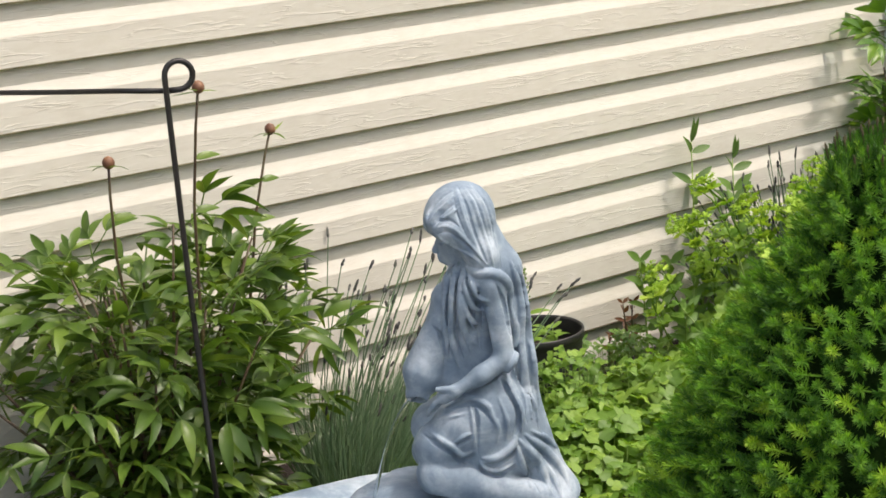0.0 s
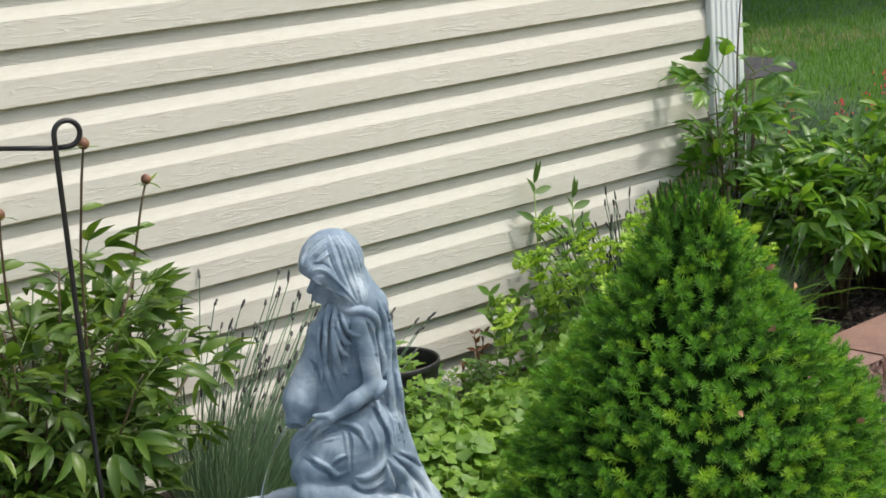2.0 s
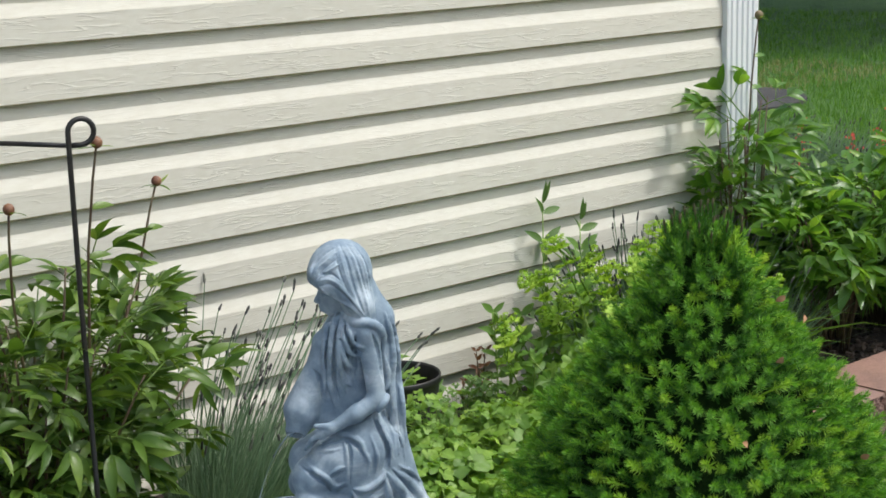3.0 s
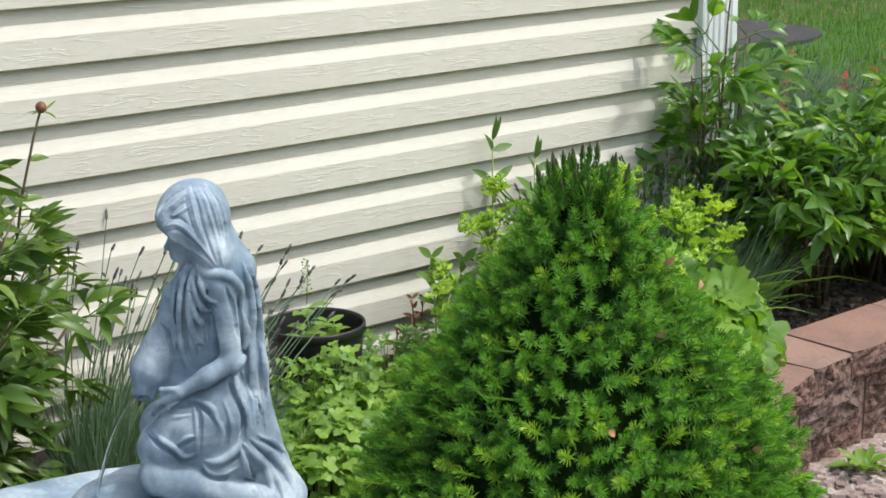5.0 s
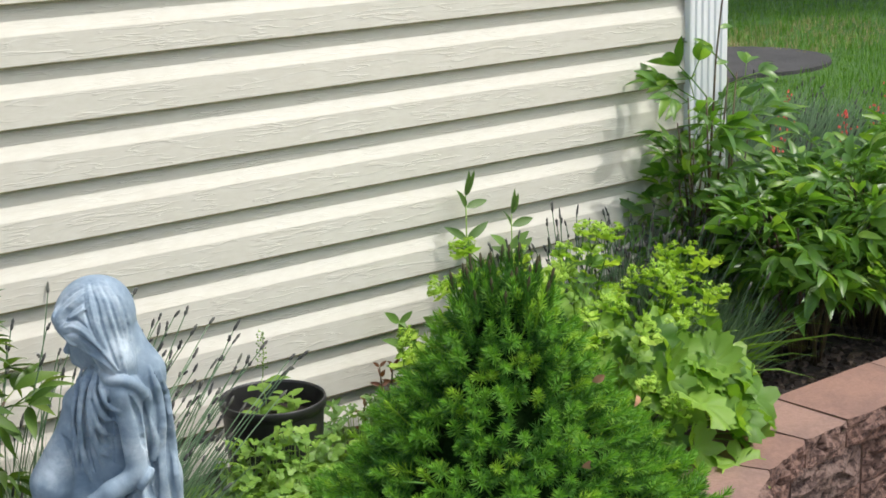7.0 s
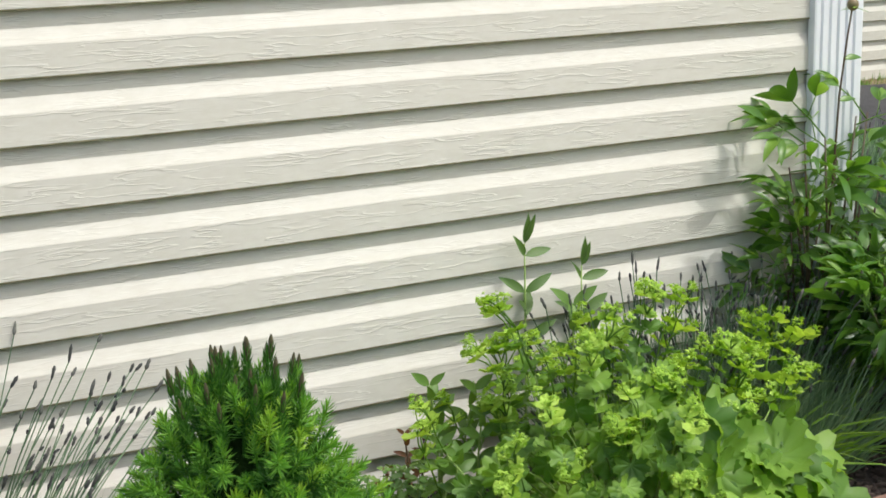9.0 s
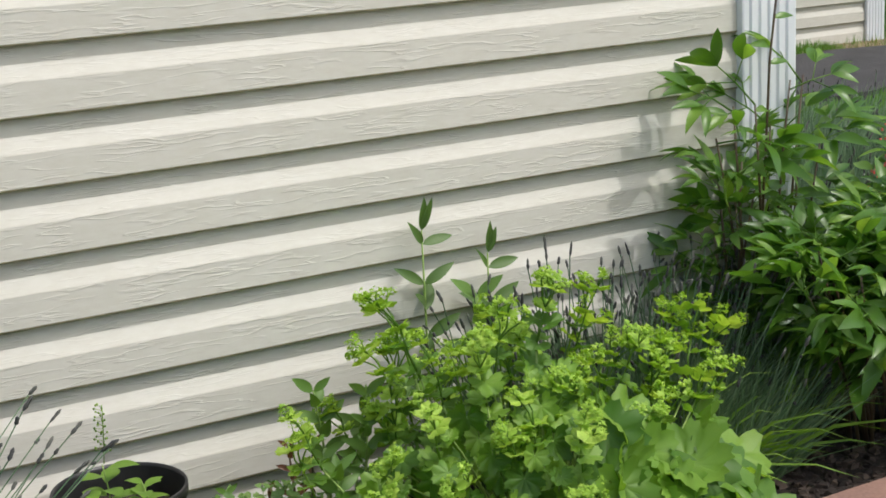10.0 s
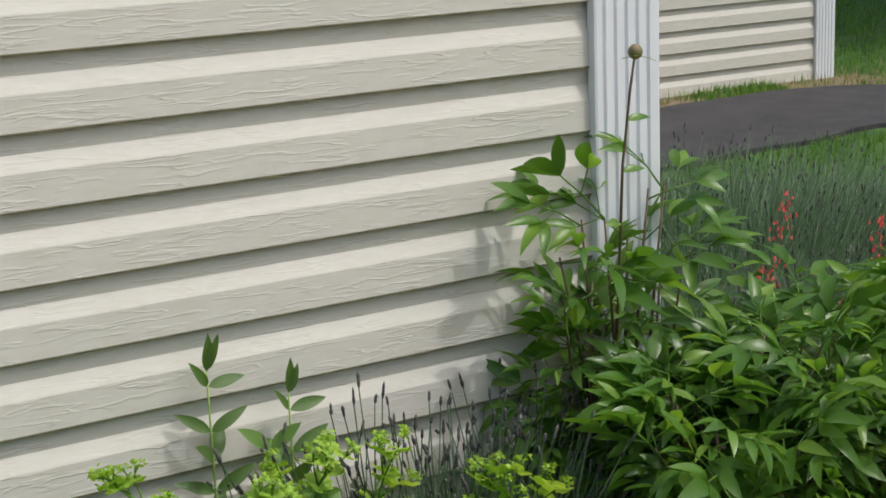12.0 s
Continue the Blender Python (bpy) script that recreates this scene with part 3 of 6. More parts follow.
def round_lobed_leaf(radius, lobes=9, cup=0.25, seed=0, depth=0.14):
    """A pleated, scalloped fan leaf with a notch at its stalk; the stalk joins at the origin."""
    rng = random.Random(seed)
    n = lobes * 6
    rise = rng.uniform(0.05, 0.11)
    verts, faces = [(0, 0, 0)], []
    span = math.radians(325)
    rings = (0.34, 0.68, 1.0)
    for j, s in enumerate(rings):
        for k in range(n + 1):
            t = k / n
            a = -span / 2 + span * t
            u = (t * lobes) % 1.0
            lobe = math.sin(math.pi * u) ** 0.6
            r = radius * s * (1 - depth * (1 - lobe) * s * s) * (0.90 + 0.16 * math.cos(a * 0.9))
            if j == 2:
                r *= 1 - 0.10 * (k % 2)
            pleat = (0.05 + rise) * radius * s * (lobe - 0.5)
            z = cup * radius * s * s * 0.55 + pleat + 0.26 * radius * s * noise.noise(Vector((2.1 * s * math.cos(a), 2.1 * s * math.sin(a), seed * 3.1)))
            verts.append((r * math.cos(a), r * math.sin(a), z - 0.35 * radius * s * s * max(0.0, math.cos(a)) ** 2))
    for k in range(n):
        faces.append((0, 1 + k, 2 + k))
    for j in range(2):
        b = 1 + j * (n + 1)
        for k in range(n):
            faces.append((b + k, b + k + n + 1, b + k + n + 2, b + k + 1))
    return verts, faces


def arch(start, end, lift, steps=6):
    a, b = Vector(start), Vector(end)
    return [a.lerp(b, t) + Vector((0, 0, lift * 4 * t * (1 - t))) for t in (k / steps for k in range(steps + 1))]


# ---------- peonies ----------
def peony_leaf_mesh(seed, mat, scale=1.0, wide=1.0):
    """A compound leaf: a stalk with three groups of long pointed leaflets."""
    rng = random.Random(seed)
    s = Soup()
    length = 0.11 * scale
    stalk = [(0, 0, 0), (length * 0.5, 0, 0.012 * scale), (length, 0, 0.012 * scale)]
    sv, sf = tube(stalk, [0.0022 * scale, 0.0018 * scale, 0.0014 * scale], 5)
    s.add(sv, sf)

    def group(base, ang, count, size):
        for k in range(count):
            off = (k - (count - 1) / 2) * rng.uniform(0.50, 0.72)
            L = size * rng.uniform(0.85, 1.12) * (1.08 if k == (count - 1) // 2 else 0.92)
            v, f = blade_leaf(L, L * wide * rng.uniform(0.23, 0.32), rng.uniform(0.25, 0.6), rng.uniform(0.25, 1.1), 6, 0.0015, 0.45, rng.random())
            m = Matrix.Translation(base) @ Matrix.Rotation(ang + off, 4, "Z") @ Matrix.Rotation(rng.uniform(-0.35, 0.15), 4, "Y") @ Matrix.Rotation(rng.uniform(-0.5, 0.5), 4, "X")
            s.add(turned(v, m), f)

    group(Vector(stalk[-1]), 0.0, 3, 0.092 * scale)
    for side in (1, -1):
        a = Vector((length * 0.55, 0, 0.011 * scale))
        b = a + Vector((0.03 * scale, side * 0.045 * scale, 0.004))
        sv, sf = tube([a, b], 0.0014 * scale, 4)
        s.add(sv, sf)
        group(b, side * 0.85, rng.choice((2, 3, 3)), 0.080 * scale)
    me = s.mesh("leaf")
    me.materials.append(mat)
    return me


def ball(radius, squash=1.0, centre=(0, 0, 0), lat=8, lon=10):
    verts, faces = lathe([(radius * math.sin(math.pi * k / lat) + 1e-5, -radius * squash * math.cos(math.pi * k / lat)) for k in range(lat + 1)], lon)
    return [(x + centre[0], y + centre[1], z + centre[2]) for x, y, z in verts], faces


def build_peony(at, spread, height, seed, buds, mats, label, stems=16, lean=(0, 0), leaf_scale=1.0, tiers=5, wide=1.0, reach_down=0.84):
    """A bush of red-brown stems with compound leaves and closed buds on tall stalks."""
    rng = random.Random(seed)
    plant = empty("peony", pose(at[0], at[1], BED))
    tagged(plant, label, "peony", group="peonies by the house")
    leaf_mat, bud_mat = mats
    kinds = [peony_leaf_mesh(seed * 31 + k, leaf_mat, leaf_scale, wide) for k in range(6)]
    tops = []
    for n in range(stems):
        a = 2 * math.pi * (n + rng.random() * 0.7) / stems * 2.4
        r = math.sqrt(rng.uniform(0.03, 1.0))
        tops.append(Vector((r * spread[0] * math.cos(a) + lean[0], r * spread[1] * math.sin(a) + lean[1], height * (1.0 - 0.30 * r * r) * rng.uniform(0.80, 1.04))))
    for p in tops:
        foot = Vector((p.x * 0.28 + rng.uniform(-.03, .03), p.y * 0.28 + rng.uniform(-.03, .03), -0.01))
        path = [foot.lerp(p, t) + Vector(((p.x - foot.x) * 0.16, (p.y - foot.y) * 0.16, 0)) * (-math.sin(math.pi * t)) for t in (0, .25, .5, .75, 1)]
        part("stem", Soup().add(*tube(path, [0.0042, 0.0038, 0.0033, 0.0028, 0.0020], 6)), PEONY_STEM, plant)
        turn = rng.random() * 6.28
        for k in range(tiers):
            t = 1.0 - k * reach_down / tiers - rng.uniform(0, 0.05)
            i = min(3, int(t * 4))
            q = path[i].lerp(path[i + 1], t * 4 - i)
            turn += 2.4 + rng.uniform(-.4, .4)
            out = Vector((math.cos(turn), math.sin(turn), 0)) * 0.9 + Vector((p.x, p.y, 0)).normalized() * 0.45
            rise = rng.uniform(0.05, 0.95) if k < 2 else rng.uniform(-0.35, 0.50)
            size = rng.uniform(0.72, 1.1)
            out.normalize()
            reach = 0.19 * size * leaf_scale
            if at[0] + q.x < 3.05 and at[1] + q.y + out.y * reach > -0.02:
                out.y = max(-0.5, min(out.y, (-0.03 - at[1] - q.y) / reach))
            m = frame_of(out.normalized() + Vector((0, 0, rise)), roll=rng.uniform(-0.85, 0.85))
            leaf = part("leaf", kinds[rng.randrange(6)], None, plant)
            leaf.matrix_local = Matrix.Translation(q) @ m @ Matrix.Scale(size, 4)
    for bx, by, bz in buds:
        p = Vector((bx - at[0], by - at[1], bz - BED))
        foot = Vector((p.x * 0.55 - (0.05 if bud_mat == GREEN_BUD else 0.0), p.y * 0.55, height * 0.35))
        path = [foot, foot.lerp(p, .35) + Vector((-0.004, 0, 0)), foot.lerp(p, .7) + Vector((-0.012, 0, 0)), foot.lerp(p, .9) + Vector((-0.006, 0, 0)), p]
        part("bud_stalk", Soup().add(*tube(path, [0.0036, 0.003, 0.0026, 0.0024, 0.0022], 6)), PEONY_STEM, plant)
        s = Soup().add(*ball(0.0128 if bud_mat == GREEN_BUD else 0.0105, 1.05, p))
        part("bud", s, bud_mat, plant, "closed reddish peony bud")
        sep = Soup()
        for k in range(4):
            v, f = blade_leaf(rng.uniform(.025, .05), 0.009, 0.3, rng.uniform(-.4, .6), 5, 0, .4, k)
            m = Matrix.Translation(p - Vector((0, 0, .008))) @ Matrix.Rotation(k * 1.7 + bx * 5, 4, "Z") @ Matrix.Rotation(rng.uniform(-.5, .2), 4, "Y")
            sep.add(turned(v, m), f)
        part("sepals", sep, leaf_mat, plant)
        for i, t, side in ((1, 0.55, -1.0), (1, 0.95, 1.0), (2, 0.6, 1.0)):
            q = path[i].lerp(path[i + 1], t)
            v, f = blade_leaf(rng.uniform(.036, .05), .018, .3, .6, 6, .001, .45, k)
            part("leaf", Soup().add(turned(v, Matrix.Translation(q) @ frame_of((side, -0.4, 0.35), (0, -.8, 1))), f), leaf_mat, plant)
        for t in (0.1, 0.5, 0.9):
            q = path[0].lerp(path[1], t)
            leaf = part("leaf", kinds[rng.randrange(6)], None, plant)
            leaf.matrix_local = Matrix.Translation(q) @ frame_of((rng.uniform(-1, 1), rng.uniform(-1, .2), .5)) @ Matrix.Scale(rng.uniform(.5, .75), 4)
    return plant


build_peony((0.68, -0.28), (0.35, 0.18), 0.62, 5, [(0.737, -0.452, 0.922), (1.015, -0.174, 0.785), (0.61, -0.355, 0.81)], (PEONY_LEAF, BUD), "leafy peony bush with closed buds beside the siding", 36, leaf_scale=0.92, tiers=8, wide=0.95)
build_peony((3.00, -0.110), (0.15, 0.045), 0.81, 11, [(3.010, -0.12, 0.980)], (PEONY_LEAF_DARK, GREEN_BUD), "dark green peony with one tall bud at the corner post", 8, leaf_scale=1.05, tiers=4, wide=1.05)
build_peony((3.38, -0.33), (0.34, 0.25), 0.49, 17, [], (PEONY_LEAF_DARK, GREEN_BUD), "dense dark green peony in the raised bed", 36, leaf_scale=0.92, tiers=8, wide=1.0, reach_down=0.60)
build_peony((2.915, -0.105), (0.08, 0.03), 0.58, 37, [], (PEONY_LEAF_DARK, GREEN_BUD), "dark green peony shoots leaning on the siding", 7, leaf_scale=0.92, tiers=6, wide=1.05)
build_peony((3.05, -0.36), (0.25, 0.17), 0.47, 29, [], (PEONY_LEAF_DARK, GREEN_BUD), "low dark green peony growth at the foot of the post", 24, leaf_scale=0.95, tiers=6, wide=1.1, reach_down=0.5)
build_peony((3.85, -0.22), (0.30, 0.22), 0.48, 23, [], (PEONY_LEAF_DARK, GREEN_BUD), "low dark green peony near the lawn", 24, leaf_scale=0.95, tiers=7, wide=1.0)


# ---------- dwarf spruce ----------
def spruce_twig_mesh(seed):
    """A shoot along +x: needles swept forward round it, shorter towards the tip."""
    rng = random.Random(seed)
    s = Soup()
    s.add(*tube([(-0.03, 0, 0), (0.0, 0, 0), (0.012, 0, 0)], [0.0015, 0.0013, 0.0006], 4))
    for k in range(56):
        t = k / 55
        x = -0.010 + 0.022 * t
        a = k * 2.399 + rng.uniform(-.3, .3)
        sweep = radians(72 - 50 * t ** 1.3 + rng.uniform(-9, 9))
        L = rng.uniform(0.0120, 0.0150) * (1.0 - 0.2 * t)
        d = Vector((math.cos(sweep), math.sin(sweep) * math.cos(a), math.sin(sweep) * math.sin(a)))
        side = d.cross(Vector((1, rng.uniform(-.6, .6), rng.uniform(-.6, .6)))).normalized() * 0.00062
        b = Vector((x, 0, 0))
        q = b + d * L * 0.65
        s.add([b - side * .8, b + side * .8, q + side, b + d * L, q - side], [(0, 1, 2, 3, 4)])
    return s.mesh("twig", smooth=False)


def candle_mesh(seed):
    """An upright leader along +x: needles pressed to the stem round a brown bud at its tip."""
    rng = random.Random(seed)
    s = Soup()
    for k in range(64):
        t = k / 63
        a = k * 2.399 + rng.uniform(-.3, .3)
        sweep = radians(34 - 20 * t + rng.uniform(-6, 6))
        d = Vector((math.cos(sweep), math.sin(sweep) * math.cos(a), math.sin(sweep) * math.sin(a)))
        side = d.cross(Vector((1, rng.uniform(-.6, .6), rng.uniform(-.6, .6)))).normalized() * 0.0006
        b = Vector((-0.012 + 0.034 * t, 0.0016 * math.cos(a), 0.0016 * math.sin(a)))
        L = 0.0105 - 0.003 * t
        q = b + d * L * 0.65
        s.add([b - side, b + side, q + side, b + d * L, q - side], [(0, 1, 2, 3, 4)])
    needles = len(s.faces)
    s.add(*tube([(0.014, 0, 0), (0.022, 0, 0), (0.029, 0, 0), (0.033, 0, 0)], [0.0014, 0.0021, 0.0017, 0.0006], 7))
    me = s.mesh("leader", smooth=False)
    me.materials.append(SPRUCE_TONES[0])
    me.materials.append(SPRUCE_BUD)
    for p in me.polygons:
        p.material_index = int(p.index >= needles)
    return me


SPRUCE_AT = (0.994, -1.588)
SPRUCE_PROFILE = [(0.905, 0.004), (0.894, 0.028), (0.869, 0.047), (0.845, 0.061), (0.810, 0.077), (0.781, 0.095), (0.740, 0.128), (0.707, 0.156), (0.671, 0.183), (0.632, 0.210), (0.563, 0.238), (0.435, 0.266), (0.325, 0.290), (0.198, 0.302), (0.069, 0.270)]


def spruce_radius(z):
    p = SPRUCE_PROFILE
    for (z1, r1), (z0, r0) in zip(p, p[1:]):
        if z >= z0:
            return r0 + (r1 - r0) * (z - z0) / (z1 - z0)
    return p[-1][1]


def build_spruce():
    rng = random.Random(8)
    tree = empty("dwarf_spruce", pose(*SPRUCE_AT, BED))
    tagged(tree, "conical dwarf spruce with dense bright green needles", "conifer")
    part("trunk", Soup().add(*tube([(0, 0, -0.02), (0.005, 0, 0.3), (0, 0, 0.8)], [0.028, 0.02, 0.005], 10)), BARK, tree)
    # closed shell behind the needles, coloured as the crown's inner shade
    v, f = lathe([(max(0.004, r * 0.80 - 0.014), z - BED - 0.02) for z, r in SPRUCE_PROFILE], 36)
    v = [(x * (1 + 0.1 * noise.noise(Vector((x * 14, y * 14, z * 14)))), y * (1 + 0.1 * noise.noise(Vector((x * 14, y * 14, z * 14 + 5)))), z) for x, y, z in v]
    part("inner_crown_shade", Soup().add(v, f), SPRUCE_CORE, tree)
    kinds = [[], [], []]
    raw = []
    for k in range(8):
        me = spruce_twig_mesh(40 + k)
        co = np.zeros(len(me.vertices) * 3)
        me.vertices.foreach_get("co", co)
        raw.append((co.reshape(-1, 3), [tuple(p.vertices) for p in me.polygons]))
        for tone, mat in enumerate(SPRUCE_TONES):
            made = me.copy()
            made.materials.append(mat)
            kinds[tone].append(made)
    heaps = [Soup(), Soup(), Soup()]

    def lumps(a, zz):
        c, s = math.cos(a), math.sin(a)
        return 1 + 0.09 * noise.noise(Vector((c * 2.6, s * 2.6, zz * 8))) + 0.16 * noise.noise(Vector((c * 5.5, s * 5.5, zz * 21)))

    def random_height():
        while True:
            zz = rng.uniform(0.08, 0.892)
            if rng.random() < (spruce_radius(zz) + 0.02) / 0.35:
                return zz

    # outer shoots keep their distance from one another; older growth fills the depth behind them
    spots, grid = [], {}
    tries = 0
    while len(spots) < 3700 and tries < 20000:
        tries += 1
        zz, a = random_height(), rng.random() * 6.28319
        r = spruce_radius(zz) * lumps(a, zz) + rng.uniform(-0.016, 0.006)
        p = Vector((max(r, 0.004) * math.cos(a), max(r, 0.004) * math.sin(a), zz - BED))
        cell = tuple(int(math.floor(c / 0.017)) for c in p)
        near = [q for i in (-1, 0, 1) for j in (-1, 0, 1) for k in (-1, 0, 1) for q in grid.get((cell[0] + i, cell[1] + j, cell[2] + k), ())]
        if any((q - p).length < 0.0138 for q in near):
            continue
        grid.setdefault(cell, []).append(p)
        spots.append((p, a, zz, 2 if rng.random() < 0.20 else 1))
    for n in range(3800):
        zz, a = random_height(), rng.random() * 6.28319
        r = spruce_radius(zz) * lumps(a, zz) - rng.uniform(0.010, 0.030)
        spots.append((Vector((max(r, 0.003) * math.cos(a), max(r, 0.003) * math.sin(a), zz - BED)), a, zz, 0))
    singles = 0
    for p, a, zz, tone in spots:
        up = 0.50 + 1.6 * max(0, (zz - 0.55)) ** 1.2 + (2.2 if zz > 0.85 else 0)
        turn = a + rng.uniform(-.45, .45)
        d = Vector((math.cos(turn), math.sin(turn), up + rng.uniform(-.5, .5)))
        m = Matrix.Translation(p) @ frame_of(d, roll=rng.random() * 6) @ Matrix.Scale(rng.uniform(0.74, 1.06), 4)
        k = rng.randrange(8)
        if tone and singles < 300 and zz > 0.55 and math.sin(a) < -0.1:
            part("twig", kinds[tone][k], None, tree).matrix_local = m
            singles += 1
        else:
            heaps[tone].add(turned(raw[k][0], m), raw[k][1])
    leaders = [candle_mesh(90 + k) for k in range(4)]
    for n in range(26):
        a, r = n * 2.39996, 0.052 * math.sqrt((n + 0.4) / 26)
        tip = 0.903 - 6.0 * r * r + rng.uniform(-0.012, 0.008)
        d = Vector((math.cos(a) * r * 4, math.sin(a) * r * 4, 1))
        part("leader", leaders[n % 4], None, tree).matrix_local = Matrix.Translation((r * math.cos(a), r * math.sin(a), tip - 0.018 - BED)) @ frame_of(d, (1, 0, 0)) @ Matrix.Scale(rng.uniform(0.8, 1.05), 4)
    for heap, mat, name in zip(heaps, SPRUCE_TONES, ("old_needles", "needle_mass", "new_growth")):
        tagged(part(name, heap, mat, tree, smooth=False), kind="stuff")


build_spruce()


# ---------- dry leaves caught in the spruce ----------
DRY_LEAF = plain_material("dry_tan_leaf", (0.28, 0.14, 0.07), (0.45, 0.26, 0.14), 60, 0.7)
for n, (a, z) in enumerate(((-1.25, 0.80), (-1.75, 0.74), (-0.75, 0.76), (-2.2, 0.66), (-1.45, 0.62))):
    r = spruce_radius(z) + 0.022
    v, f = blade_leaf(0.016, 0.008, 0.5, 0.6, 5, 0.001, 0.45, n)
    m = Matrix.Translation((SPRUCE_AT[0] + r * math.cos(a), SPRUCE_AT[1] + r * math.sin(a), z)) @ frame_of((math.cos(a * 3), math.sin(a * 3), -0.6), (math.cos(a), math.sin(a), 0.6))
    dry = part("dry_leaf", Soup().add([(x - 0.008, y, q) for x, y, q in v], f), DRY_LEAF)
    place(dry, m)
    tagged(dry, "small dry tan leaf caught in the spruce needles", "dry leaf", group="dry leaves on the spruce")


# ---------- fountain statue ----------
def smooth_min(a, b, k):
    h = np.clip(0.5 + 0.5 * (b - a) / k, 0, 1)
    return b + (a - b) * h - k * h * (1 - h)


def surface_nets(field, lo, hi, step):
    """The zero surface of a field on a grid, as verts and quads."""
    n = [int(round((h - l) / step)) + 1 for l, h in zip(lo, hi)]
    axes = [lo[i] + step * np.arange(n[i]) for i in range(3)]
    g = np.meshgrid(*axes, indexing="ij")
    f = field(*g)
    inside = f < 0
    c = [(i, j, k) for i in (0, 1) for j in (0, 1) for k in (0, 1)]
    cut = lambda a, o: a[o[0]:n[0] - 1 + o[0], o[1]:n[1] - 1 + o[1], o[2]:n[2] - 1 + o[2]]
    total, hits = np.zeros((n[0] - 1, n[1] - 1, n[2] - 1, 3)), np.zeros((n[0] - 1, n[1] - 1, n[2] - 1))
    for p in c:
        for q in c:
            d = [q[i] - p[i] for i in range(3)]
            if sorted(d) != [0, 0, 1]:
                continue
            fp, fq = cut(f, p), cut(f, q)
            cross = cut(inside, p) != cut(inside, q)
            t = np.where(cross, fp / np.where(cross, fp - fq, 1), 0)
            for i in range(3):
                total[..., i] += np.where(cross, p[i] + t * d[i], 0)
            hits += cross
    cells = np.argwhere(hits > 0)
    index = -np.ones(hits.shape, int)
    index[tuple(cells.T)] = np.arange(len(cells))
    verts = (cells + total[tuple(cells.T)] / hits[tuple(cells.T)][:, None]) * step + np.array(lo)
    faces = []
    for ax in range(3):
        u, v = (ax + 1) % 3, (ax + 2) % 3
        a = np.take(inside, range(0, n[ax] - 1), ax)
        b = np.take(inside, range(1, n[ax]), ax)
        for cell in np.argwhere(a != b):
            if cell[u] == 0 or cell[v] == 0 or cell[u] > n[u] - 2 or cell[v] > n[v] - 2:
                continue
            quad = []
            for du, dv in ((1, 1), (0, 1), (0, 0), (1, 0)):
                k = cell.copy()
                k[u] -= du
                k[v] -= dv
                quad.append(int(index[tuple(k)]))
            if min(quad) < 0:
                continue
            faces.append(tuple(quad) if a[tuple(cell)] else tuple(quad[::-1]))
    return verts, faces


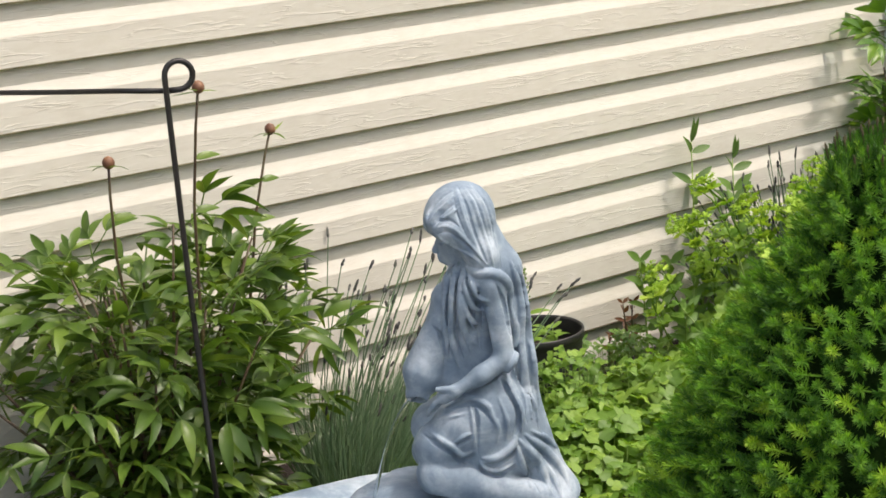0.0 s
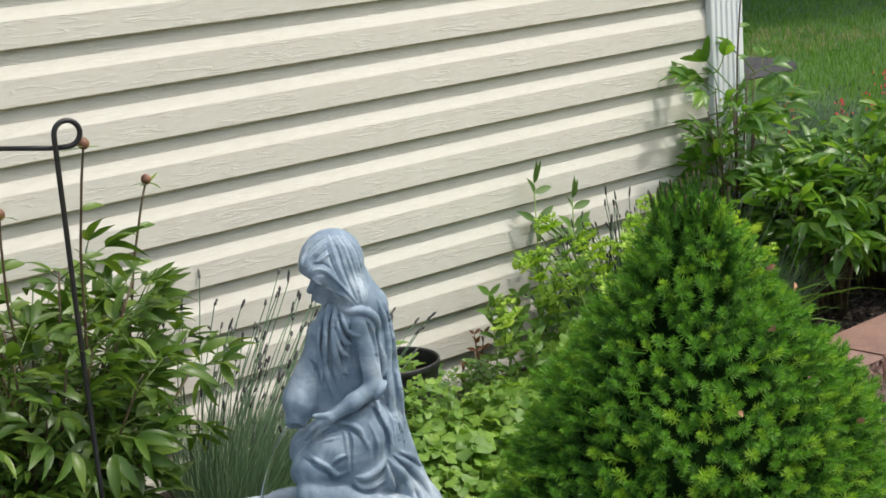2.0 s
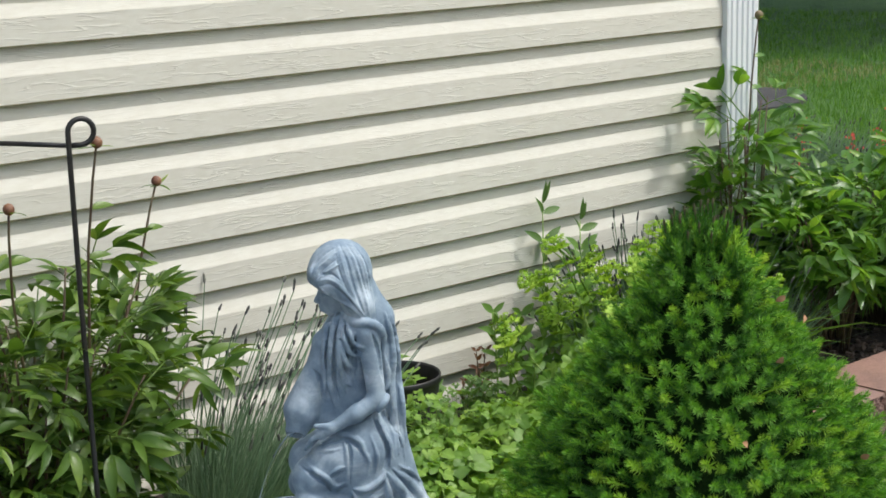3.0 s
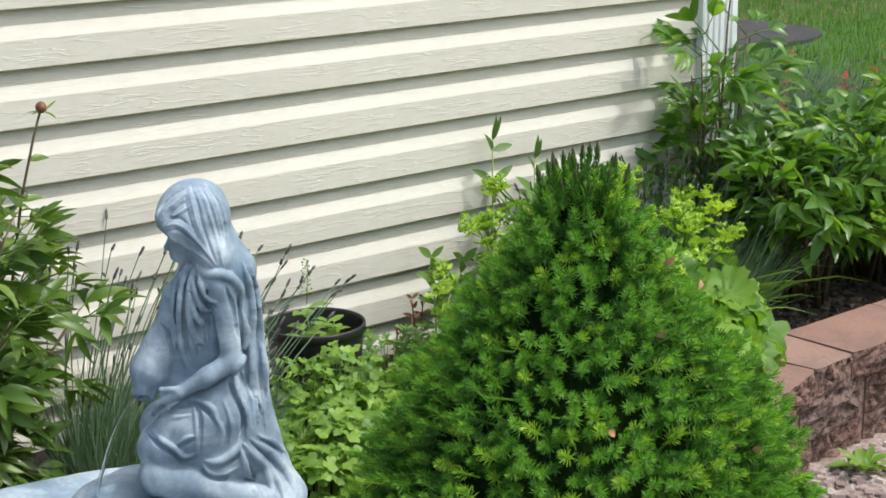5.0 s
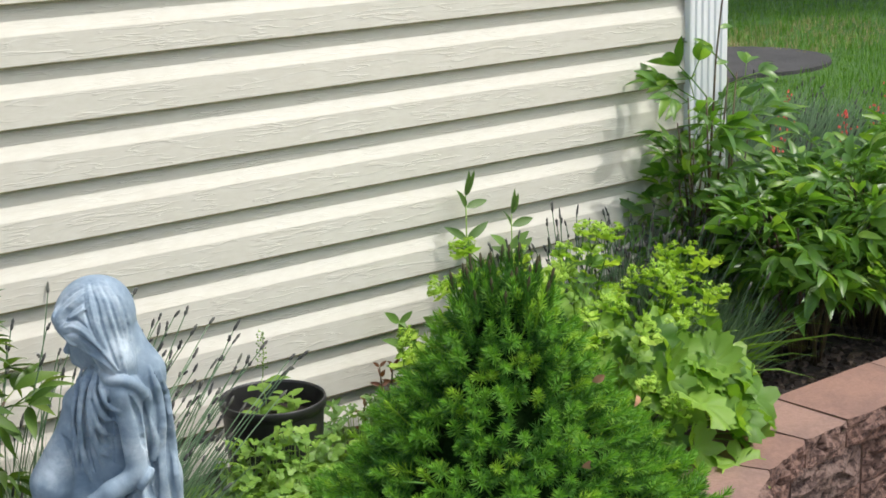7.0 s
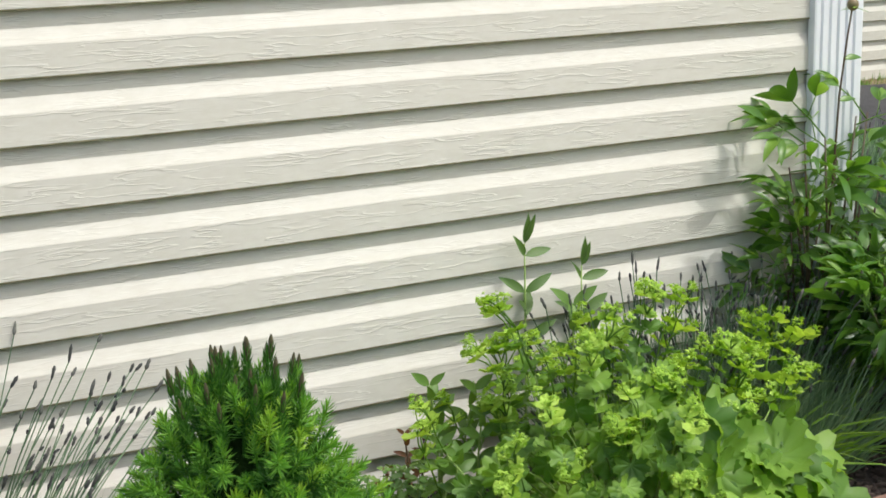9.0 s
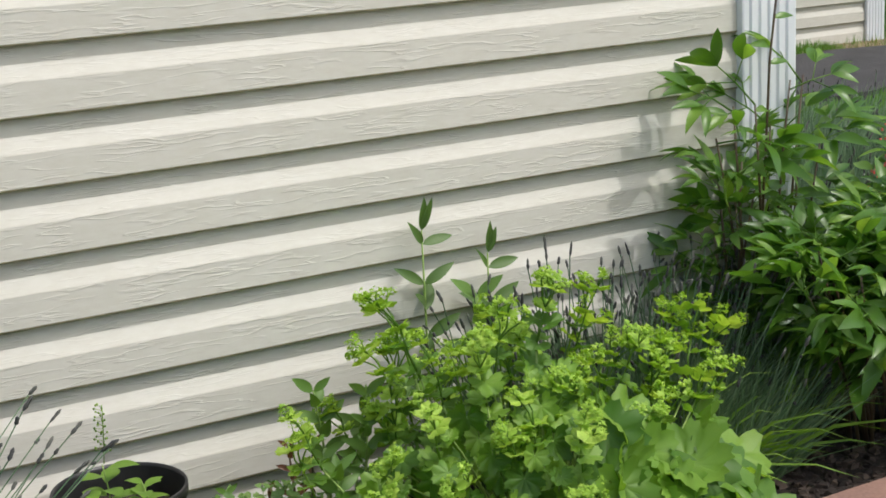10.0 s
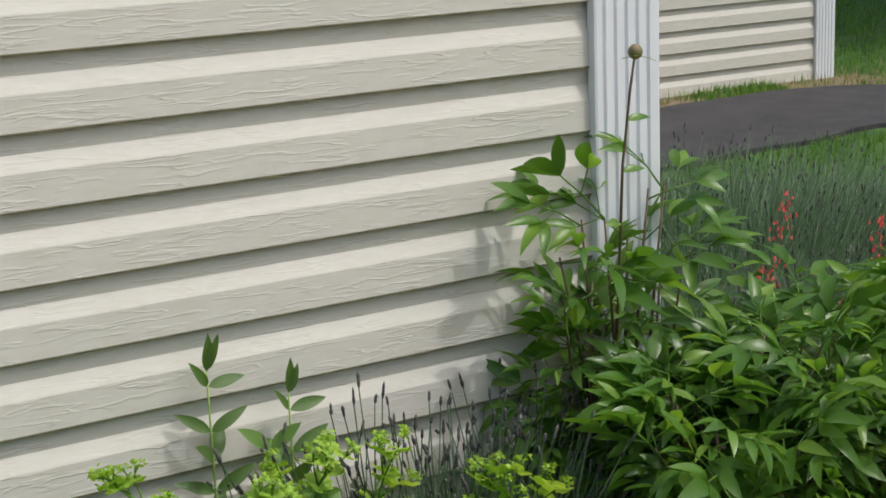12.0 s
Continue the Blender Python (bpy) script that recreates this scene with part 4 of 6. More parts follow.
def statue_field(u, w, z):
    u = u - 0.063 * z

    def ell(c, r):
        q = np.sqrt(((u - c[0]) / r[0]) ** 2 + ((w - c[1]) / r[1]) ** 2 + ((z - c[2]) / r[2]) ** 2)
        return (q - 1) * min(r)

    def cap(a, b, r0, r1):
        a, b = np.array(a), np.array(b)
        d = b - a
        t = np.clip(((u - a[0]) * d[0] + (w - a[1]) * d[1] + (z - a[2]) * d[2]) / (d @ d), 0, 1)
        return np.sqrt((u - a[0] - t * d[0]) ** 2 + (w - a[1] - t * d[1]) ** 2 + (z - a[2] - t * d[2]) ** 2) - (r0 + (r1 - r0) * t)

    def join(k, *fields):
        out = fields[0]
        for f in fields[1:]:
            out = smooth_min(out, f, k)
        return out

    def cut(a, b, k):
        return -smooth_min(-a, -b, k)

    # torso under the draped bodice
    torso = join(0.022, ell((-0.018, 0.0, 0.286), (0.038, 0.046, 0.048)), cap((-0.010, 0.0, 0.262), (0.006, 0.0, 0.160), 0.040, 0.046), cap((-0.006, -0.036, 0.314), (0.004, 0.038, 0.312), 0.020, 0.020))
    neck = cap((-0.012, 0.0, 0.306), (-0.020, 0.0, 0.346), 0.020, 0.018)

    # bent legs under the skirt, shins along the rock
    thigh = join(0.012, cap((0.020, 0.032, 0.122), (-0.062, 0.038, 0.086), 0.046, 0.036), cap((0.020, -0.032, 0.124), (-0.060, -0.036, 0.090), 0.046, 0.036))
    hip = ell((0.028, 0.0, 0.110), (0.056, 0.066, 0.062))
    shin = join(0.008, cap((-0.066, 0.050, 0.050), (0.070, 0.068, 0.006), 0.030, 0.021), cap((-0.066, -0.042, 0.052), (0.056, -0.048, 0.014), 0.029, 0.021))
    foot = join(0.006, cap((0.062, 0.066, 0.010), (0.094, 0.070, 0.002), 0.019, 0.011), cap((0.090, 0.064, 0.000), (0.104, 0.060, -0.004), 0.010, 0.007))

    # cloth and long hair down the back, spreading into the train
    veil = join(0.020, cap((0.000, 0.002, 0.376), (0.028, 0.004, 0.318), 0.026, 0.027), cap((0.028, 0.004, 0.318), (0.034, 0.004, 0.262), 0.027, 0.028), cap((0.034, 0.004, 0.262), (0.046, 0.006, 0.180), 0.027, 0.029), cap((0.046, 0.006, 0.180), (0.056, 0.010, 0.080), 0.029, 0.038))
    train = join(0.024, cap((0.052, 0.010, 0.090), (0.086, 0.026, 0.014), 0.038, 0.036), ell((0.094, 0.030, -0.002), (0.042, 0.060, 0.020)))

    body = join(0.010, torso, neck)
    drape = join(0.014, ell((0.022, 0.044, 0.074), (0.058, 0.034, 0.050)), cap((0.010, 0.030, 0.150), (-0.030, 0.040, 0.118), 0.038, 0.036))
    body = join(0.014, body, join(0.016, hip, thigh, drape))
    body = join(0.004, body, join(0.003, shin, foot))
    body = join(0.004, body, join(0.012, veil, train))

    # jug tipped over the water, held between both arms
    jug = join(0.010, cap((-0.077, 0.004, 0.186), (-0.048, 0.002, 0.262), 0.032, 0.021), cap((-0.048, 0.002, 0.262), (-0.042, 0.002, 0.284), 0.021, 0.026))
    lip = cut(cap((-0.080, 0.008, 0.174), (-0.088, 0.010, 0.156), 0.022, 0.018), -cap((-0.086, 0.014, 0.158), (-0.094, 0.018, 0.140), 0.011, 0.013), 0.002)
    hollow = cap((-0.020, -0.004, 0.250), (-0.040, -0.002, 0.176), 0.032, 0.030)
    body = join(0.003, join(0.012, body, hollow), join(0.008, jug, lip))

    # arms, the hand spread on the jug
    arm = join(0.014, ell((0.010, 0.042, 0.310), (0.021, 0.020, 0.022)), cap((0.013, 0.046, 0.306), (0.027, 0.058, 0.212), 0.0165, 0.0138))
    arm = join(0.008, arm, cap((0.027, 0.058, 0.207), (-0.006, 0.066, 0.190), 0.0145, 0.0128), cap((-0.006, 0.066, 0.190), (-0.040, 0.066, 0.172), 0.0126, 0.0088))
    palm = cap((-0.042, 0.066, 0.171), (-0.058, 0.062, 0.163), 0.0098, 0.0100)
    for k in range(4):
        palm = join(0.0022, palm, cap((-0.056, 0.068 - 0.0070 * k, 0.168 - 0.004 * k), (-0.070, 0.064 - 0.0072 * k, 0.156 - 0.005 * k), 0.0046, 0.0042), cap((-0.070, 0.064 - 0.0072 * k, 0.156 - 0.005 * k), (-0.077, 0.056 - 0.0070 * k, 0.143 - 0.004 * k), 0.0042, 0.0032))
    palm = join(0.003, palm, cap((-0.048, 0.070, 0.176), (-0.066, 0.068, 0.177), 0.0052, 0.0038))
    far_arm = join(0.008, cap((-0.016, -0.040, 0.300), (-0.050, -0.050, 0.226), 0.017, 0.015), cap((-0.050, -0.050, 0.226), (-0.074, -0.014, 0.176), 0.015, 0.012))
    body = join(0.0025, body, join(0.004, arm, palm), far_arm)

    # bowed face below the fringe
    face = join(0.010, ell((-0.032, 0.0, 0.366), (0.026, 0.031, 0.033)), ell((-0.035, 0.0, 0.340), (0.014, 0.016, 0.010)))
    face = join(0.004, face, cap((-0.054, 0.0, 0.368), (-0.060, 0.0, 0.354), 0.0040, 0.0050), ell((-0.051, 0.0, 0.345), (0.006, 0.010, 0.004)), ell((-0.049, 0.0, 0.339), (0.006, 0.009, 0.0034)))
    face = cut(face, -ell((-0.057, 0.016, 0.368), (0.010, 0.010, 0.006)), 0.004)
    # hair: crown, nape, and the bob that hangs over the cheek
    crown = join(0.012, ell((-0.028, 0.0, 0.396), (0.048, 0.047, 0.050)), ell((-0.012, 0.0, 0.384), (0.034, 0.046, 0.050)))
    hairline = 0.374 - 0.36 * (u + 0.050) - 6.0 * np.clip(u + 0.030, 0, 1) ** 2
    crown = cut(crown, (hairline - z) * 0.9, 0.004)
    bob = join(0.012, cap((-0.032, 0.034, 0.388), (0.004, 0.038, 0.344), 0.017, 0.018), cap((-0.032, -0.034, 0.388), (0.004, -0.038, 0.344), 0.017, 0.018), cap((-0.002, 0.034, 0.354), (0.013, 0.034, 0.332), 0.018, 0.012), ell((0.000, 0.0, 0.354), (0.030, 0.040, 0.034)))
    fringe = cap((-0.066, 0.022, 0.402), (-0.048, 0.036, 0.384), 0.010, 0.011)
    hair = join(0.010, crown, bob, fringe)
    out = join(0.002, body, face, hair)

    z = z + 0.16 * u
    base = ell((0.006, 0.005, -0.004), (0.100, 0.080, 0.016))
    return smooth_min(out, base, 0.005)


STATUE_AT = pose(0.817, -1.029, 0.373, 0, 0, -30.5)


def fold_lines():
    """Carved lines of the side view in millimetres: raised folds and the creases beside them."""
    lines = []

    def smooth_run(knots):
        pts = [np.array(p, float) / 1000 for p in knots]
        pts = [2 * pts[0] - pts[1]] + pts + [2 * pts[-1] - pts[-2]]
        run = []
        for p0, p1, p2, p3 in zip(pts, pts[1:], pts[2:], pts[3:]):
            for k in range(6):
                t = k / 6
                run.append(0.5 * (2 * p1 + (p2 - p0) * t + (2 * p0 - 5 * p1 + 4 * p2 - p3) * t * t + (3 * p1 - p0 - 3 * p2 + p3) * t ** 3))
        return run + [pts[-2]]

    def ridge(radius, *knots):
        lines.append((smooth_run(knots), radius / 1000, False))

    def crease(radius, *knots):
        lines.append((smooth_run(knots), radius / 1000, True))

    # strands of hair from the parting to the fringe and the cheek
    ridge(1.9, (-26, 446), (-12, 425), (-2, 394), (8, 359), (14, 334))
    crease(1.9, (-20, 444), (-6, 421), (4, 388), (14, 354))
    crease(1.8, (-10, 442), (7, 418), (15, 388), (19, 358))
    ridge(1.4, (-14, 444), (2, 420), (11, 388), (17, 357))
    crease(2.0, (-30, 443), (-21, 420), (-13, 389), (-3, 360), (7, 334))
    ridge(1.3, (-33, 441), (-28, 420), (-21, 395), (-10, 368))
    crease(1.6, (-36, 442), (-36, 422), (-30, 399), (-19, 374))
    crease(1.9, (-34, 441), (-55, 428), (-69, 412), (-75, 398))
    ridge(1.4, (-31, 436), (-49, 423), (-64, 409), (-71, 395))
    crease(1.8, (-28, 429), (-44, 419), (-59, 406), (-67, 393))
    ridge(1.3, (-27, 422), (-40, 413), (-53, 405), (-64, 392))
    crease(1.8, (-65, 396), (-56, 403), (-43, 403), (-30, 393))
    ridge(1.4, (-63, 392), (-52, 396), (-40, 393), (-28, 382), (-19, 370))
    crease(1.9, (-61, 385), (-48, 389), (-35, 381), (-19, 365), (-4, 346))
    ridge(1.7, (-64, 386), (-51, 375), (-33, 363), (-14, 352), (4, 333))
    ridge(1.3, (-44, 391), (-26, 378), (-10, 360), (7, 337))
    # pleats of the bodice
    ridge(4.9, (-31, 339), (-38, 316), (-42, 286), (-42, 254), (-39, 223), (-33, 194))
    ridge(4.4, (-23, 337), (-30, 310), (-31, 279), (-24, 245), (-17, 215))
    ridge(4.1, (-40, 337), (-48, 313), (-51, 278), (-50, 239), (-47, 203))
    ridge(4.4, (-23, 333), (-23, 306), (-14, 282), (2, 274))
    ridge(4.1, (-28, 316), (-27, 288), (-17, 264), (-2, 253))
    ridge(3.5, (-33, 301), (-31, 265), (-21, 237), (-9, 227))
    ridge(3.5, (-18, 335), (-16, 315), (-7, 296), (6, 291))
    crease(4.0, (-35, 336), (-42, 309), (-46, 278), (-47, 239))
    crease(4.0, (-26, 333), (-34, 301), (-37, 270), (-32, 230))
    crease(3.6, (-25, 323), (-27, 300), (-19, 273), (-2, 263))
    crease(3.6, (-31, 301), (-29, 275), (-17, 248), (-5, 239))
    crease(3.5, (-37, 270), (-36, 238), (-27, 206))
    crease(3.5, (-20, 331), (-19, 312), (-9, 288), (6, 283))
    crease(5.2, (-7, 315), (-8, 268), (-4, 219))
    crease(4.0, (-68, 253), (-56, 236), (-52, 200))
    crease(4.5, (-29, 166), (-2, 175), (24, 183))
    # veil and long hair down the back
    ridge(6.8, (-26, 339), (-9, 328), (10, 328), (26, 320), (36, 300), (39, 273))
    crease(4.2, (16, 313), (26, 285), (32, 254), (37, 234))
    ridge(5.3, (40, 335), (49, 304), (55, 264), (54, 221), (58, 168), (64, 119))
    ridge(4.6, (39, 273), (46, 241), (42, 213), (30, 193), (36, 162), (48, 135), (47, 107))
    ridge(5.0, (52, 327), (60, 287), (67, 232), (72, 183), (79, 126))
    ridge(4.2, (59, 200), (55, 168), (68, 135), (75, 102))
    crease(3.8, (45, 326), (54, 286), (60, 240), (64, 192), (70, 135))
    crease(3.8, (37, 230), (45, 201), (38, 182), (51, 153), (56, 116))
    crease(4.9, (23, 177), (31, 162), (41, 143), (44, 124), (38, 103))
    crease(3.6, (50, 217), (47, 185), (59, 152), (67, 115))
    # train fanning out behind
    ridge(6.1, (45, 94), (63, 70), (78, 44), (88, 13))
    ridge(6.1, (54, 99), (80, 72), (103, 42), (118, 11))
    ridge(5.0, (40, 91), (48, 61), (60, 27))
    ridge(5.5, (64, 101), (91, 76), (115, 44), (134, 13))
    ridge(4.2, (49, 96), (71, 64), (94, 29), (102, 7))
    crease(3.2, (49, 87), (69, 58), (82, 27))
    crease(3.2, (60, 95), (87, 63), (110, 28))
    crease(2.9, (43, 83), (55, 49), (71, 18))
    crease(2.7, (74, 95), (101, 64), (125, 27))
    # hems and slack folds of the skirt
    ridge(3.5, (-83, 118), (-62, 105), (-45, 94), (-35, 82), (-19, 86))
    crease(3.8, (-86, 110), (-63, 97), (-47, 86), (-37, 74), (-18, 78))
    ridge(3.3, (-24, 153), (-19, 132), (-19, 86))
    crease(3.6, (-18, 151), (-14, 131), (-13, 82))
    ridge(3.5, (-58, 149), (-25, 158), (-1, 150), (9, 133))
    crease(3.6, (-56, 142), (-23, 151), (-3, 143), (6, 125))
    ridge(4.6, (40, 98), (31, 85), (13, 74), (-7, 74))
    crease(3.8, (43, 88), (31, 74), (11, 64), (-4, 65))
    ridge(3.1, (-10, 71), (-2, 60), (15, 54), (38, 62))
    crease(3.2, (-11, 64), (-4, 54), (15, 46), (39, 54))
    ridge(3.3, (-76, 124), (-52, 135), (-26, 140))
    ridge(2.8, (-45, 101), (-32, 110), (-20, 114))
    crease(2.6, (-44, 94), (-31, 103), (-20, 106))
    ridge(3.1, (-0, 144), (15, 119), (13, 94))
    ridge(3.1, (17, 155), (27, 126), (25, 97))
    return lines


def carved_statue(u, w, z):
    """The figure with its folds laid on and its creases cut in, on the side that the folds face."""
    f = statue_field(u, -w, z)
    us, ws, zs = u[:, 0, 0], -w[0, :, 0], z[0, 0, :]
    step = us[1] - us[0]
    first = np.argmax(f < 0, axis=1)
    solid = (f < 0).any(axis=1)
    before = np.maximum(first - 1, 0)
    gi, gk = np.meshgrid(np.arange(f.shape[0]), np.arange(f.shape[2]), indexing="ij")
    fa, fb = f[gi, before, gk], f[gi, first, gk]
    skin = ws[before] + (ws[first] - ws[before]) * np.clip(fa / np.where(fa - fb == 0, 1, fa - fb), 0, 1)
    for pts, radius, cut in fold_lines():
        spots = []
        for pu, pz in pts:
            i, k = int(round((pu + 0.063 * pz - us[0]) / step)), int(round((pz - zs[0]) / step))
            if solid[i, k]:
                spots.append(np.array((pu + 0.063 * pz, skin[i, k], pz)))
        for n, (a, b) in enumerate(zip(spots, spots[1:])):
            if abs(a[1] - b[1]) > 0.014:
                continue
            fade = min(1.0, 0.30 + 0.14 * min(n, len(spots) - 2 - n))
            r = radius * fade
            lo, hi = np.minimum(a, b) - 3 * radius - 0.004, np.maximum(a, b) + 3 * radius + 0.004
            i0, i1 = np.searchsorted(us, (lo[0], hi[0]))
            k0, k1 = np.searchsorted(zs, (lo[2], hi[2]))
            j0, j1 = np.searchsorted(-ws, (-hi[1], -lo[1]))
            box = (slice(i0, i1), slice(j0, j1), slice(k0, k1))
            d = b - a
            sink = 0.55 * r if cut else -0.25 * r
            du, dw, dz = u[box] - a[0], -w[box] - a[1] + sink, z[box] - a[2]
            t = np.clip((du * d[0] + dw * d[1] + dz * d[2]) / max(1e-9, d @ d), 0, 1)
            rod = np.sqrt((du - t * d[0]) ** 2 + (dw - t * d[1]) ** 2 + (dz - t * d[2]) ** 2) - r
            if cut:
                f[box] = -smooth_min(-f[box], rod, 0.0010)
            else:
                f[box] = smooth_min(f[box], rod, 0.0018)
    return f


def build_statue():
    verts, faces = surface_nets(carved_statue, (-0.135, -0.115, -0.036), (0.165, 0.115, 0.468), 0.0017)
    ob = part("statue", Soup().add(verts, faces), STONE)
    place(ob, STATUE_AT)
    tagged(ob, "blue-grey cast stone statue kneeling with a jug", "statue")


build_statue()


def water_material():
    m, nt, bsdf = material("clear_water")
    bsdf.inputs["Base Color"].default_value = (0.92, 0.97, 0.98, 1)
    bsdf.inputs["Roughness"].default_value = 0.04
    bsdf.inputs["Transmission Weight"].default_value = 1.0
    bsdf.inputs["IOR"].default_value = 1.33
    bump(nt, noise_of(nt, coords(nt), 18.0, 3), 0.25, 0.01, bsdf)
    return m


def build_fountain():
    fountain = empty("fountain", STATUE_AT)
    tagged(fountain, "blue-grey cast stone fountain basin on a pedestal", "fountain")
    R = 0.38
    c = (-0.1586, -0.060)
    rim = [(0.0, -0.125), (0.15, -0.124), (0.24, -0.120), (R - 0.095, -0.110), (R - 0.075, -0.094), (R - 0.045, -0.087), (R - 0.008, -0.088), (R, -0.094), (R - 0.006, -0.102), (R - 0.06, -0.115), (0.20, -0.140), (0.07, -0.155), (0.0, -0.152)]
    v, f = lathe(rim, 72)
    v = [(x * (1 + 0.02 * math.sin(5 * math.atan2(y, x) + 1)) + c[0], y * (1 + 0.02 * math.sin(5 * math.atan2(y, x) + 1)) + c[1], z + 0.004 * noise.noise(Vector((x * 9, y * 9, z * 9)))) for x, y, z in v]
    part("basin", Soup().add(v, f), STONE, fountain)
    v, f = [], []
    rings, sides = 14, 56
    for j in range(rings + 1):
        t = j / rings
        for k in range(sides):
            a = 2 * math.pi * k / sides
            r = math.sin(t * math.pi / 2) * (1 + 0.05 * math.sin(3 * a + 1) + 0.04 * math.sin(7 * a))
            z = 0.003 - 0.127 * math.sin(t * math.pi / 2) ** 5 + 0.012 * noise.noise(Vector((math.cos(a) * r * 3, math.sin(a) * r * 3, 2))) * t
            v.append((-0.038 + 0.200 * r * math.cos(a), 0.0 + 0.165 * r * math.sin(a), z - 0.16 * (-0.038 + 0.200 * r * math.cos(a)) * (1 - t * t)))
    for j in range(rings):
        for k in range(sides):
            a, b = j * sides + k, j * sides + (k + 1) % sides
            f.append((a, a + sides, b + sides, b))
    part("rock_mound", Soup().add(v, f), STONE, fountain, "rounded stone mound under the kneeling statue")
    column = [(0.0, -0.145), (0.055, -0.145), (0.075, -0.16), (0.05, -0.185), (0.045, -0.24), (0.06, -0.275), (0.10, -0.29), (0.13, -0.30), (0.135, -0.33), (0.0, -0.335)]
    v, f = lathe(column, 40)
    part("pedestal", Soup().add([(x + c[0], y + c[1], z) for x, y, z in v], f), STONE, fountain)
    water = water_material()
    v, f = lathe([(0.0, -0.106), (0.14, -0.1055), (0.292, -0.106)], 48)
    part("water", Soup().add([(x + c[0], y + c[1], z) for x, y, z in v], f), water, fountain, "shallow clear water in the basin")
    path = [(-0.080 - 0.100 * t, -0.018, 0.156 - 0.04 * t - 0.22 * t * t) for t in (k / 12 for k in range(13))]
    part("water_jet", Soup().add(*tube(path, [0.0032 - 0.0008 * k / 12 for k in range(13)], 8)), water, fountain, "thin stream of water from the jug")


build_fountain()


# ---------- lady's mantle ----------
def fan_leaf_mesh(seed, radius=0.052):
    s = Soup().add(*round_lobed_leaf(radius, 7 + seed % 3, 0.15 + 0.3 * (seed % 3), seed, 0.25))
    me = s.mesh("leaf")
    me.materials.append(MANTLE_LEAF)
    return me


def spray_mesh(seed):
    """A flower spray: forked pale stems with clusters of tiny yellow-green stars and small bracts."""
    rng = random.Random(seed)
    stems, stars = Soup(), Soup()

    def cluster(p, spread):
        for _ in range(rng.randint(11, 18)):
            d = Vector((rng.gauss(0, 1), rng.gauss(0, 1), rng.gauss(0.4, 0.8)))
            q = p + d.normalized() * spread * rng.random() ** 0.33
            n = Vector((rng.gauss(0, .6), rng.gauss(0, .6), 1)).normalized()
            a = n.orthogonal().normalized()
            b = n.cross(a)
            r = rng.uniform(0.0036, 0.0058)
            ring = []
            for k in range(8):
                t = k * math.pi / 4
                ring.append(q + (a * math.cos(t) + b * math.sin(t)) * r * (1.0 if k % 2 == 0 else 0.45) + n * (0.001 if k % 2 else 0))
            stars.add([tuple(v) for v in ring], [tuple(range(8))])

    def branch(p, d, length, depth):
        q = p + d * length
        mid = p.lerp(q, 0.5) + Vector((rng.uniform(-.004, .004), rng.uniform(-.004, .004), 0.002))
        stems.add(*tube([p, mid, q], [0.0011 + 0.0005 * depth, 0.001 + 0.0004 * depth, 0.0008 + 0.0003 * depth], 4))
        if depth == 0:
            cluster(q, rng.uniform(0.007, 0.012))
            return
        for k in range(rng.choice((2, 3))):
            nd = (d + Vector((rng.uniform(-.75, .75), rng.uniform(-.75, .75), rng.uniform(-.05, .5)))).normalized()
            branch(q, nd, length * rng.uniform(.45, .62), depth - 1)
        for _ in range(1 if depth == 1 else 2):
            v, f = round_lobed_leaf(rng.uniform(.016, .029), 5, 0.4, rng.randrange(99), 0.30)
            stars.add(turned(v, Matrix.Translation(q) @ Matrix.Rotation(rng.random() * 6, 4, "Z") @ Matrix.Rotation(-0.4, 4, "Y")), f)

    branch(Vector((0, 0, 0)), Vector((rng.uniform(-.12, .12), rng.uniform(-.12, .12), 1)).normalized(), 0.075, 2)
    for k in range(3):
        v, f = round_lobed_leaf(rng.uniform(.022, .034), 6, 0.3, rng.randrange(99), 0.30)
        stems.add(turned(v, Matrix.Translation((0, 0, -0.02 + .035 * k)) @ Matrix.Rotation(k * 2.3 + seed, 4, "Z") @ Matrix.Translation((.006, 0, 0)) @ Matrix.Rotation(rng.uniform(-.7, .1), 4, "Y")), f)
    a, b = stems.mesh("flower_stem"), stars.mesh("blossom", False)
    a.materials.append(MANTLE_LEAF)
    b.materials.append(MANTLE_FLOWER)
    return a, b


